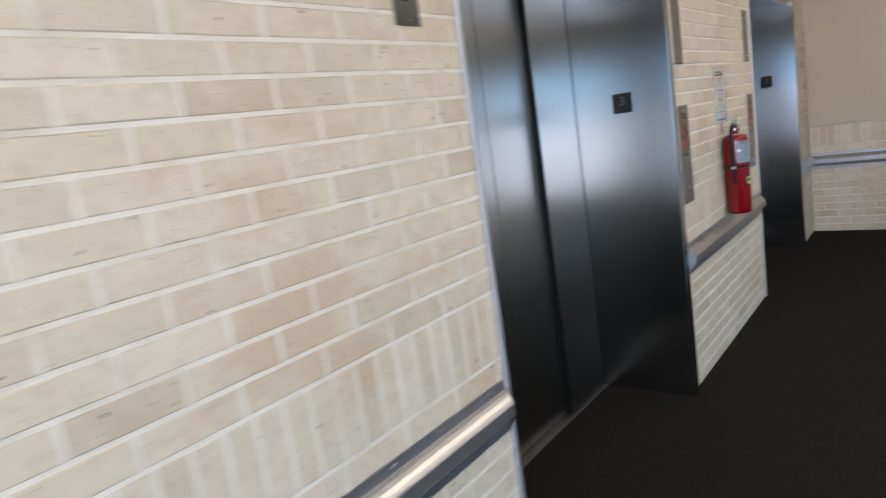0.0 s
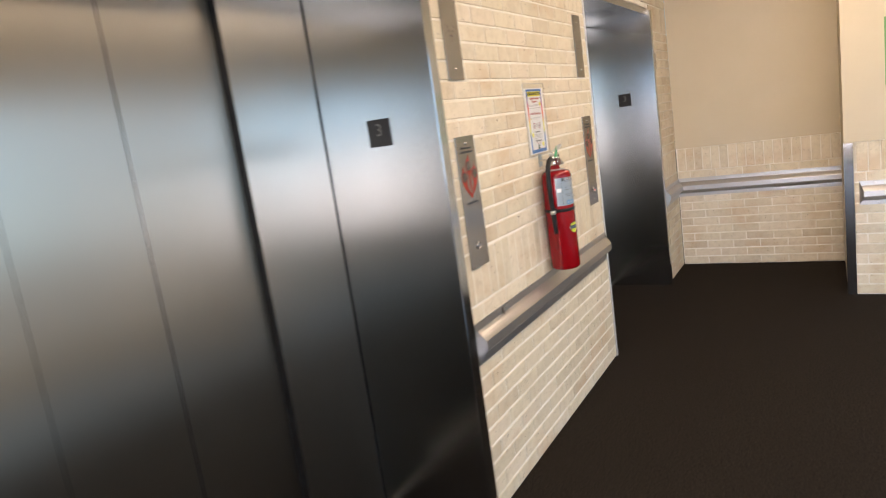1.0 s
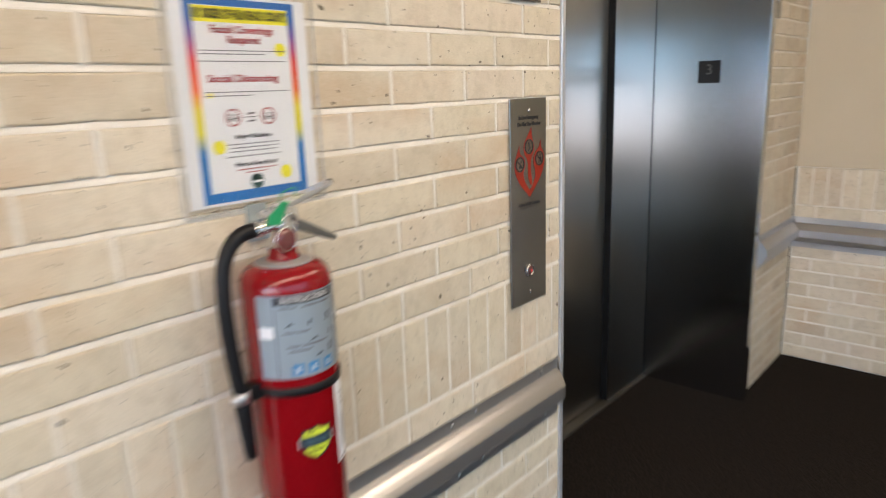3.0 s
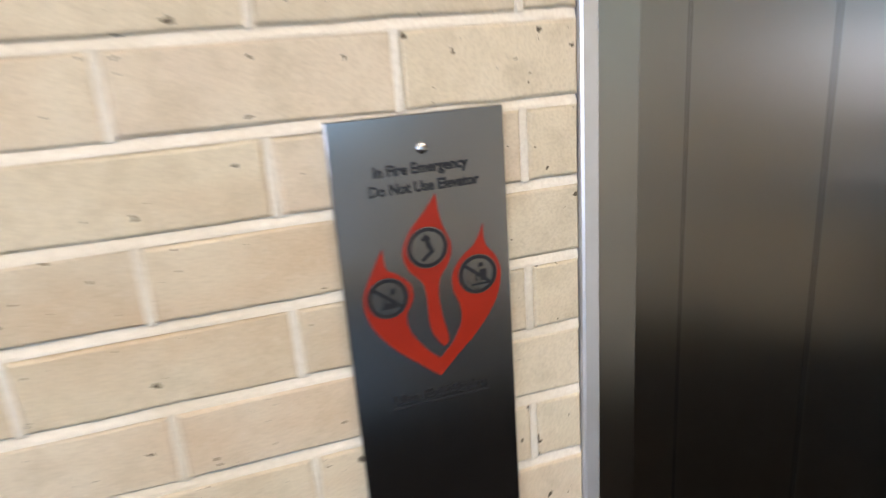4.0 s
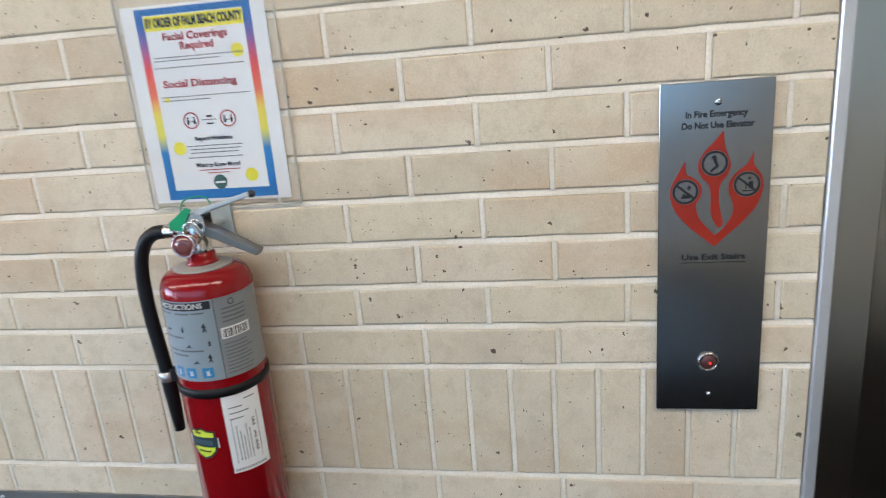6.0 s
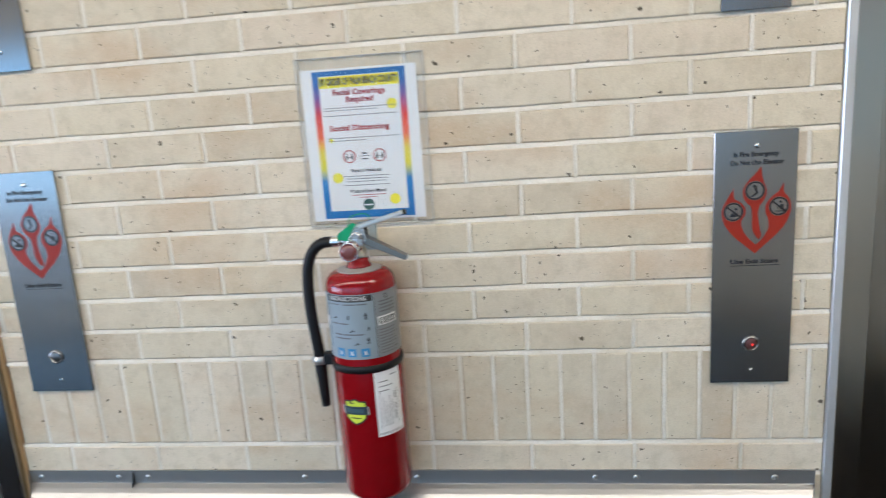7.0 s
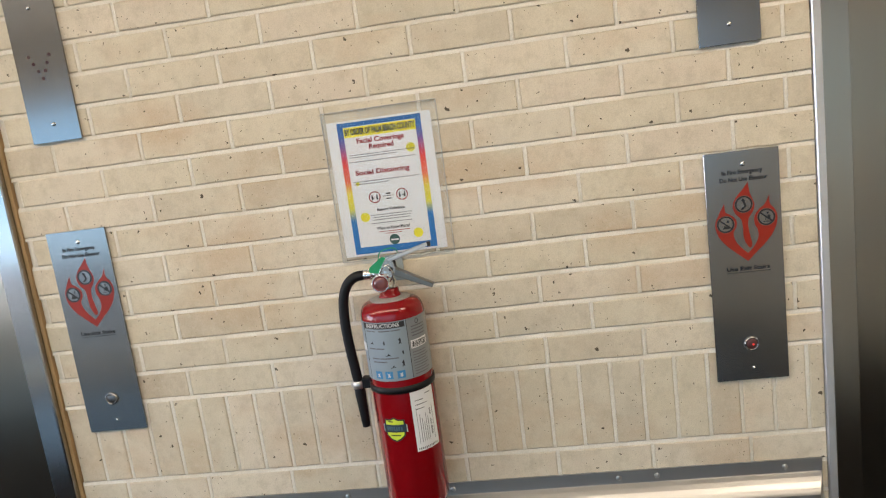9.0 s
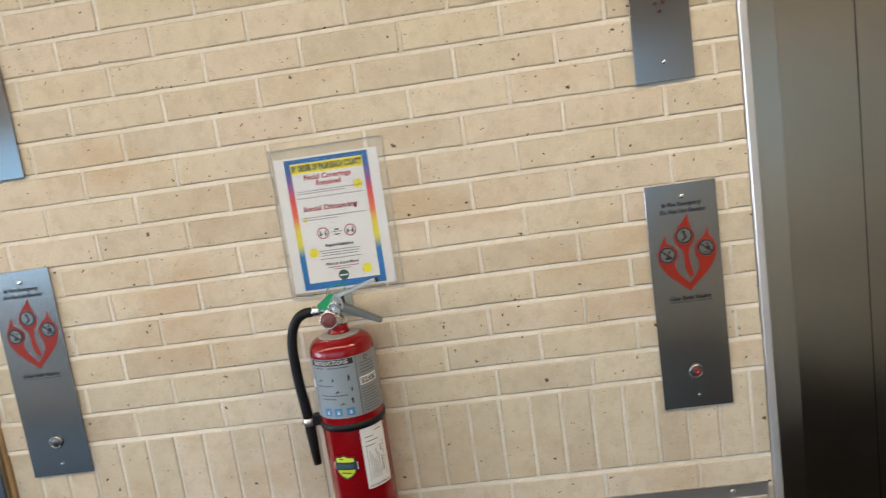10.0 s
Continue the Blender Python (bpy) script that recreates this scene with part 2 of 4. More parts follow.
LEVER = plain("worn_lever_steel", (0.66, 0.65, 0.63), 0.3, 0.85, vary=0.08)
BUTTON = plain("button_steel", (0.20, 0.195, 0.19), 0.3, 1.0)
BUTTON_RING = plain("worn_button_ring", (0.40, 0.39, 0.38), 0.24, 1.0)
HANDLE = plain("dull_handle_steel", (0.24, 0.235, 0.22), 0.34, 0.85, vary=0.08)
SEALANT_REFLECTION = plain("tan_sealant_reflection", (0.42, 0.27, 0.12), 0.55, vary=0.15)
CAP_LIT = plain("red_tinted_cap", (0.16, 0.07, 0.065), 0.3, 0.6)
LABEL = plain("silver_blue_label", (0.26, 0.315, 0.355), 0.35, vary=0.06)
LABEL_GREY = plain("silver_grey_label", (0.23, 0.245, 0.255), 0.35, vary=0.06)
LABEL_BLUE = plain("label_blue", (0.04, 0.22, 0.46), 0.4)
GREEN = plain("green_plastic", (0.02, 0.33, 0.13), 0.35)
GREEN_SIGN = plain("green_sign", (0.14, 0.33, 0.12), 0.5)
GREY_COLLAR = plain("grey_collar", (0.30, 0.29, 0.28), 0.5)
SIGN_WHITE = plain("sign_white", (0.62, 0.62, 0.60), 0.5)
LED_RED = glow_material("red_led", (1.0, 0.03, 0.02), 0.9)
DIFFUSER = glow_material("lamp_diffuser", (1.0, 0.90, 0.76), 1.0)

# ---- mesh helpers ----
from mathutils.geometry import tessellate_polygon


def mesh_from(bm, name, material):
    bmesh.ops.recalc_face_normals(bm, faces=bm.faces)
    me = bpy.data.meshes.new(name)
    bm.to_mesh(me)
    bm.free()
    me.materials.append(material)
    return me


def part(name, bm, material, parent=None, label="", smooth=False):
    """Links a bmesh as ONE mesh object under a thing or a part."""
    me = mesh_from(bm, name, material)
    if smooth:
        for p in me.polygons:
            p.use_smooth = True
    ob = new(name, me)
    ob.parent = parent
    if label:
        ob["label"] = label
    return ob


def thing(name, label, category, at=(0, 0, 0), group="", kind=""):
    ob = new(name)
    ob.location = at
    ob.empty_display_size = 0.05
    return tagged(ob, label, category, group, kind)


def box(x0, x1, y0, y1, z0, z1, bevel=0.0, bm=None, segments=1):
    b = bmesh.new()
    v = [b.verts.new((x, y, z)) for x in (x0, x1) for y in (y0, y1) for z in (z0, z1)]
    for f in ((0, 1, 3, 2), (4, 6, 7, 5), (0, 4, 5, 1), (2, 3, 7, 6), (0, 2, 6, 4), (1, 5, 7, 3)):
        b.faces.new([v[i] for i in f])
    if bevel:
        bmesh.ops.bevel(b, geom=b.edges[:], offset=bevel, segments=segments, affect="EDGES", profile=0.6)
    if bm is None:
        return b
    return join(bm, b)


def join(bm, other):
    me = bpy.data.meshes.new("joined")
    other.to_mesh(me)
    other.free()
    bm.from_mesh(me)
    bpy.data.meshes.remove(me)
    return bm


def lathe(profile, at=(0, 0, 0), steps=40, axis="Z"):
    """A turned solid: profile of (radius, height) from end to end."""
    b = bmesh.new()
    rings = []
    for r, h in profile:
        ring = []
        for i in range(steps):
            a = 2 * math.pi * i / steps
            p = Vector((r * math.cos(a), r * math.sin(a), h))
            if axis == "X":
                p = Vector((p.z, p.x, p.y))
            elif axis == "Y":
                p = Vector((p.x, p.z, p.y))
            ring.append(b.verts.new(p + Vector(at)))
        rings.append(ring)
    for lo, hi in zip(rings, rings[1:]):
        for i in range(steps):
            b.faces.new((lo[i], lo[(i + 1) % steps], hi[(i + 1) % steps], hi[i]))
    b.faces.new(rings[0][::-1])
    b.faces.new(rings[-1])
    bmesh.ops.remove_doubles(b, verts=b.verts[:], dist=1e-6)
    return b


def tube(points, radius, sides=12, smooth_steps=6, closed=False):
    """A round bar along a smooth line through the points; radius may be a list."""
    pts = [Vector(p) for p in points]
    n = len(pts)
    radii = radius if isinstance(radius, (list, tuple)) else [radius] * n
    line, rr = [], []
    spans = n if closed else n - 1
    for i in range(spans):
        p0 = pts[(i - 1) % n] if closed or i > 0 else pts[0]
        p1, p2 = pts[i], pts[(i + 1) % n]
        p3 = pts[(i + 2) % n] if closed or i + 2 < n else pts[-1]
        for s in range(smooth_steps):
            t = s / smooth_steps
            line.append(0.5 * ((2 * p1) + (p2 - p0) * t + (2 * p0 - 5 * p1 + 4 * p2 - p3) * t * t + (3 * p1 - p0 - 3 * p2 + p3) * t ** 3))
            rr.append(radii[i] + (radii[(i + 1) % n] - radii[i]) * t)
    if not closed:
        line.append(pts[-1])
        rr.append(radii[-1])
    b = bmesh.new()
    rings = []
    up = None
    m = len(line)
    for i, p in enumerate(line):
        if closed:
            d = (line[(i + 1) % m] - line[i - 1]).normalized()
        else:
            d = (line[min(i + 1, m - 1)] - line[max(i - 1, 0)]).normalized()
        if up is None:
            up = d.orthogonal().normalized()
        up = (up - d * up.dot(d)).normalized()
        side = d.cross(up)
        rings.append([b.verts.new(p + rr[i] * (math.cos(2 * math.pi * j / sides) * up + math.sin(2 * math.pi * j / sides) * side)) for j in range(sides)])
    pairs = list(zip(rings, rings[1:])) + ([(rings[-1], rings[0])] if closed else [])
    for lo, hi in pairs:
        for j in range(sides):
            b.faces.new((lo[j], lo[(j + 1) % sides], hi[(j + 1) % sides], hi[j]))
    if not closed:
        b.faces.new(rings[0][::-1])
        b.faces.new(rings[-1])
    return b


def prism(outline, x0, x1):
    """A flat shape of (y, z) points with the thickness x0 to x1."""
    b = bmesh.new()
    lo = [b.verts.new((x0, y, z)) for y, z in outline]
    hi = [b.verts.new((x1, y, z)) for y, z in outline]
    n = len(outline)
    for tri in tessellate_polygon([[Vector((y, z, 0)) for y, z in outline]]):
        b.faces.new([lo[i] for i in tri])
        b.faces.new([hi[i] for i in reversed(tri)])
    for i in range(n):
        b.faces.new((lo[i], hi[i], hi[(i + 1) % n], lo[(i + 1) % n]))
    return b


def along_y(profile, y0, y1, cut0=0.0, cut1=0.0):
    """A moulding of (x, z) points run along y; its ends lean inward by cut for each metre of x."""
    b = bmesh.new()
    lo = [b.verts.new((x, y0 + cut0 * x, z)) for x, z in profile]
    hi = [b.verts.new((x, y1 - cut1 * x, z)) for x, z in profile]
    n = len(profile)
    for i in range(n):
        b.faces.new((lo[i], hi[i], hi[(i + 1) % n], lo[(i + 1) % n]))
    b.faces.new(lo[::-1])
    b.faces.new(hi)
    bmesh.ops.triangulate(b, faces=[f for f in b.faces if len(f.verts) > 4])
    return b


def disc(y, z, r, x0, x1, steps=28):
    return prism([(y + r * math.cos(2 * math.pi * i / steps), z + r * math.sin(2 * math.pi * i / steps)) for i in range(steps)], x0, x1)


def ring(y, z, r0, r1, x0, x1, steps=32):
    b = bmesh.new()
    rows = []
    for i in range(steps):
        a = 2 * math.pi * i / steps
        c, s = math.cos(a), math.sin(a)
        rows.append([b.verts.new((x, y + r * c, z + r * s)) for r, x in ((r0, x0), (r1, x0), (r1, x1), (r0, x1))])
    for i in range(steps):
        p, q = rows[i], rows[(i + 1) % steps]
        for j in range(4):
            b.faces.new((p[j], p[(j + 1) % 4], q[(j + 1) % 4], q[j]))
    return b


def letters(body, height, width=None, depth=0.0006, bold=0.0):
    """A bmesh of writing that faces +x, centred at the origin; height is that of a capital."""
    cu = bpy.data.curves.new("writing", "FONT")
    cu.body, cu.align_x, cu.align_y = body, "CENTER", "CENTER"
    cu.size, cu.extrude, cu.offset, cu.resolution_u = height / 0.7, depth / 2, bold, 3
    ob = new("writing", cu)
    bpy.context.view_layer.update()
    me = bpy.data.meshes.new_from_object(ob.evaluated_get(bpy.context.evaluated_depsgraph_get()))
    bpy.data.objects.remove(ob)
    bpy.data.curves.remove(cu)
    b = bmesh.new()
    b.from_mesh(me)
    bpy.data.meshes.remove(me)
    xs = [v.co.x for v in b.verts]
    f = width / (max(xs) - min(xs)) if width else 1.0
    for v in b.verts:
        v.co = Vector((v.co.z, v.co.x * f, v.co.y))
    return b


def moved(bm, x=0.0, y=0.0, z=0.0):
    bmesh.ops.translate(bm, verts=bm.verts[:], vec=(x, y, z))
    return bm

# ---- structure ----


def structure(name, bm, material, label, category="wall"):
    return tagged(part(name, bm, material), label, category, kind="structure")


floor = structure("floor", box(-0.62, CARPET_X, SOUTH, FAR + 0.12, -0.12, 0.0), CARPET, "dark brown low-pile carpet floor of the lift lobby", "floor")
# floor out of view, added to shape the reflections in doors and plates
structure("floor_unseen", box(CARPET_X, HALL_X, SOUTH, FAR + 0.12, -0.12, 0.002), OUTER_FLOOR, "unseen polished brown floor beyond the carpet, added for the steel reflections", "floor")
structure("ceiling", box(-0.62, HALL_X, SOUTH, FAR + 0.12, CEIL, CEIL + 0.12), CEILING, "plain off-white ceiling over the lift lobby", "ceiling")

CORE_X = -0.0065   # solid mortar behind the pointed joints
wall_a = structure("wall_west_1", box(-0.5, CORE_X, SOUTH, A_END, 0, CEIL), MORTAR, "buff brick pier wall with pale mortar joints and soldier course")
wall_b = structure("wall_west_2", box(-0.5, CORE_X, B_START, B_END, 0, CEIL), MORTAR, "buff brick wall between two lift doors, spotted bricks and pale joints")
wall_d = structure("wall_west_3", box(-0.5, CORE_X, D_START, FAR, 0, CEIL), MORTAR, "narrow buff brick pier beside the lift and niche")
header_1 = structure("wall_header_1", box(-0.5, CORE_X, A_END, B_START, HEAD + 0.05, CEIL), MORTAR, "buff brick wall above a lift opening")
header_2 = structure("wall_header_2", box(-0.5, CORE_X, B_END, D_START, HEAD + 0.05, CEIL), MORTAR, "buff brick wall above a lift opening")
structure("wall_shaft_1", box(-0.62, -0.5, SOUTH, FAR + 0.12, 0, CEIL), PLASTER, "plain wall closing the lift shafts")
far_low = structure("wall_niche", box(0.0, NOOK_X, FAR - CORE_X, FAR + 0.12, 0, BASE), MORTAR, "buff brick wainscot at the back of the niche")
structure("wall_niche_upper", box(0.0, NOOK_X, FAR - 0.004, FAR + 0.12, BASE, CEIL), PLASTER, "tan painted plaster above the brick wainscot")
side_low = structure("wall_east_1", box(NOOK_X + 0.02, HALL_X, NOOK - CORE_X, FAR + 0.12, 0, BASE), MORTAR, "buff brick wainscot beside the niche")
structure("wall_east_2", box(NOOK_X + 0.02, HALL_X, NOOK - 0.004, FAR + 0.12, BASE, CEIL), PLASTER, "tan painted plaster above the brick wainscot beside the niche")
structure("wall_niche_side", box(NOOK_X, NOOK_X + 0.02, NOOK - 0.004, FAR + 0.12, 0, CEIL), PLASTER, "tan painted side wall of the niche")
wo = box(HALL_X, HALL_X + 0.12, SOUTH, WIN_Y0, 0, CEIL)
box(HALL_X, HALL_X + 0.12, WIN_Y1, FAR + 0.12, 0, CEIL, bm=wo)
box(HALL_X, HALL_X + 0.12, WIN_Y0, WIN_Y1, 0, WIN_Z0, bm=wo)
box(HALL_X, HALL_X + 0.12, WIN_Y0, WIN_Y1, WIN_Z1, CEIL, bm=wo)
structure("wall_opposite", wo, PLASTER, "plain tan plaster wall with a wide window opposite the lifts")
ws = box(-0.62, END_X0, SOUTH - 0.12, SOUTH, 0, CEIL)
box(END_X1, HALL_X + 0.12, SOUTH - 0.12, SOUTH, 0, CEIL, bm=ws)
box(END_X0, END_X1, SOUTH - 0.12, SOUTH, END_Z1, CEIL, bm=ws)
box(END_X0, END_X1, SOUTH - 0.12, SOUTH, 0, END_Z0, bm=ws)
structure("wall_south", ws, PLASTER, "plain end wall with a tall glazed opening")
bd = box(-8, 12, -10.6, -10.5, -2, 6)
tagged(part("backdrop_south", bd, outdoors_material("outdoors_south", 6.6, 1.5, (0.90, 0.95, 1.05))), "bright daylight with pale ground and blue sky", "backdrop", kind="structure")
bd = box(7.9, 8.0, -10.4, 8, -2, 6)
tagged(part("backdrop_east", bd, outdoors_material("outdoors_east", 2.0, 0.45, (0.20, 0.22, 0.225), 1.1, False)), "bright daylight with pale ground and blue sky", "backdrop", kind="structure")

# bright metal edge strips where the brick meets the lift frames
for y in (A_END, B_END):
    e = box(-0.046, 0.004, y + 0.0015, y + 0.0185, 0, HEAD + 0.012, 0.002)
    structure("trim", e, TRIM, "bright metal edge strip between brick and lift frame", "trim")
# tan sealant between deep jambs and brick, the brick's reflection put into its colour
for y0, y1 in ((JAMB_1 + 0.0535, B_START - 0.0005), (JAMB_2 + 0.0535, D_START - 0.0005)):
    structure("trim", box(-0.03, 0.0035, y0, y1, 0, HEAD + 0.03, 0.001), SEALANT_REFLECTION, "tan sealant bead by the steel jamb, brick reflection put into its colour", "trim")
cg = box(NOOK_X - 0.004, NOOK_X + 0.048, NOOK - 0.009, NOOK - 0.006, 0, BASE - 0.005)
box(NOOK_X - 0.004, NOOK_X - 0.001, NOOK - 0.0062, NOOK + 0.05, 0, BASE - 0.005, bm=cg)
structure("trim", cg, STEEL_JAMB, "stainless steel corner guard on the wainscot corner", "trim")

# ---- lifts ----


SILL = steel_material("worn_sill", (0.16, 0.15, 0.13), 0.5, (900, 6, 900))


def lift(y0, y1):
    """A lift entrance: steel frame, four sliding leaves, sill and floor sign. y0: brick edge, y1: jamb face."""
    t = thing("elevator", "closed brushed stainless steel elevator doors in a deep steel frame", "elevator", (0, y0, 0), "elevators")
    w = y1 - y0
    x = -0.042
    # narrow frame face on one side, set back behind the brick
    part("jamb", box(DOOR_X - 0.06, x, 0.020, 0.088, 0, HEAD, 0.0015), STEEL_DOOR, t)
    # deep jamb with a narrow face on the other
    jamb = part("jamb", box(DOOR_X - 0.06, JAMB_PROUD, w, w + 0.053, 0, HEAD + 0.03, 0.0025), STEEL_JAMB, t)
    part("head", box(DOOR_X - 0.06, -0.004, 0.020, w - 0.001, HEAD, HEAD + 0.045, 0.0015), STEEL_JAMB, t)
    mid = (0.088 + w) / 2
    seam = (w - 0.093) / 4
    leaves = ((0.093, mid - seam + 0.01, 0.0), (mid - seam - 0.012, mid - 0.003, -0.034), (mid + 0.003, mid + seam + 0.012, -0.034), (mid + seam - 0.01, w - 0.007, 0.0))
    for a, b, back in leaves:
        part("door_leaf", box(DOOR_X - 0.03 + back, DOOR_X + back, a, b, 0.012, HEAD - 0.004, 0.001), STEEL_DOOR, t)
    # black strips fill the gaps, putting the shade inside them into colour
    for s0, s1, front in ((mid - 0.0028, mid + 0.0028, -0.0355), (w - 0.0068, w - 0.0012, -0.002), (0.0885, 0.0928, -0.002)):
        part("seam", box(DOOR_X - 0.07, DOOR_X + front, s0, s1, 0.012, HEAD - 0.004), RUBBER, t)
    # dark strips added over the leaf edges, to shade their bright reflection
    for s0, s1 in ((mid - seam + 0.0101, mid - seam + 0.0125), (mid + seam - 0.0125, mid + seam - 0.0101)):
        part("edge_shade", box(DOOR_X - 0.033, DOOR_X - 0.0008, s0, s1, 0.014, HEAD - 0.005), RUBBER, t)
    sill = box(DOOR_X - 0.1, DOOR_X + 0.004, 0.089, w - 0.001, 0.0, 0.006, 0.001)
    box(DOOR_X + 0.005, DOOR_X + 0.016, 0.089, w - 0.001, 0.0, 0.009, 0.001, bm=sill)
    part("sill", sill, SILL, t, "ridged aluminium sill")
    # floor sign on the deep jamb
    sx, sz, s = -0.213, 1.447, 0.046
    plate = part("floor_sign", box(sx - s, sx + s, w - 0.003, w - 0.0004, sz - s, sz + s, 0.0008), DARK, t, "black square floor sign with a raised numeral")
    g = letters("3", 0.042, depth=0.0012)
    for v in g.verts:
        v.co = Vector((v.co.y + sx, w - 0.0034 - v.co.x, v.co.z + sz + 0.008))
    part("numeral", g, NUMERAL, plate)
    dots = bmesh.new()
    for i in (0, 2):
        join(dots, moved(lathe([(0.0014, 0), (0.0008, 0.0009)], steps=8, axis="Y"), sx - 0.004 + i * 0.004, w - 0.0042, sz - 0.028))
    part("braille", dots, DARK, plate)
    return t


lift_1 = lift(A_END, JAMB_1)
lift_2 = lift(B_END, JAMB_2)

# ---- rails ----
RAIL_TOP = 0.740
PROFILE = [(0.0, 0.0), (0.003, 0.0), (0.003, -0.029), (0.0065, -0.0302), (0.0145, -0.0345), (0.0235, -0.0412), (0.0320, -0.0492), (0.0385, -0.0565), (0.041, -0.060), (0.041, -0.094), (0.038, -0.098), (0.003, -0.125), (0.003, -0.152), (0.0, -0.152)]


def bolt_head(x, y, z):
    return lathe([(0.0062, 0.0), (0.0060, 0.0008), (0.0042, 0.0020), (0.0015, 0.0024)], (x, y, z), 14, "X")


def rail(length, at, turn, cut0=0.55, cut1=0.55, joints=(), bolts=()):
    t = thing("crash_rail", "brushed stainless steel crash rail screwed to the brick wall", "rail", (0, 0, 0), "crash rails along the walls")
    t.matrix_world = Matrix.Translation(at) @ pose(0, 0, 0, 0, 0, turn)
    marks = [0.0, *joints, length]
    for a, b in zip(marks, marks[1:]):
        part("rail_section", along_y(PROFILE, a + (0.0002 if a else 0), b - (0.0002 if b < length else 0), cut0 if a == 0 else 0.0, cut1 if b == length else 0.0), STEEL_RAIL, t)
    for y in bolts:
        part("screw", bolt_head(0.003, y, -0.0155), STEEL_RAIL, t, smooth=True)
        part("screw", bolt_head(0.003, y + 0.02, -0.139), STEEL_RAIL, t, smooth=True)
    return t


rail(B_END + 0.696, (0.001, -0.707, RAIL_TOP), 0, joints=(0.248,), bolts=(0.030, 0.214, 0.281, 0.634, 0.874, 1.234, 1.314, 1.574))
rail(2.6, (0.001, A_END - 2.612, RAIL_TOP), 0, cut0=0.0, bolts=(1.7, 1.95, 2.12, 2.3, 2.38, 2.52))
rail(FAR - D_START - 0.03, (0.001, D_START + 0.03, RAIL_TOP), 0, cut1=1.0, bolts=(0.1, 0.4))
rail(NOOK_X - 0.006, (0.003, FAR - 0.001, RAIL_TOP), -90, cut0=1.0, cut1=0.0, bolts=(0.1, 0.4, 0.7, 1.0))
rail(1.15, (NOOK_X + 0.075, NOOK - 0.001, RAIL_TOP), -90, bolts=(0.08, 0.5, 1.0))

# ---- plates on the brick wall ----


def screw_head(y, z, x=0.0032, r=0.0042):
    b = lathe([(r, 0.0), (r, 0.0008), (r * 0.72, 0.0022), (r * 0.25, 0.0027)], (x, y, z), 16, "X")
    return b


def curve_points(ctrl, steps=7):
    """A closed smooth outline through control points (Catmull-Rom); a point given as a triple is a sharp tip."""
    n = len(ctrl)
    out = []
    for i in range(n):
        p1, p2 = ctrl[i], ctrl[(i + 1) % n]
        p0 = ctrl[i - 1] if len(p1) == 2 else p1
        p3 = ctrl[(i + 2) % n] if len(p2) == 2 else p2
        for s in range(steps):
            t = s / steps
            out.append(tuple(0.5 * (2 * p1[j] + (p2[j] - p0[j]) * t + (2 * p0[j] - 5 * p1[j] + 4 * p2[j] - p3[j]) * t * t + (3 * p1[j] - p0[j] - 3 * p2[j] + p3[j]) * t ** 3) for j in (0, 1)))
    return out


PLATE = 0.0055   # how far the plates stand out from the brick


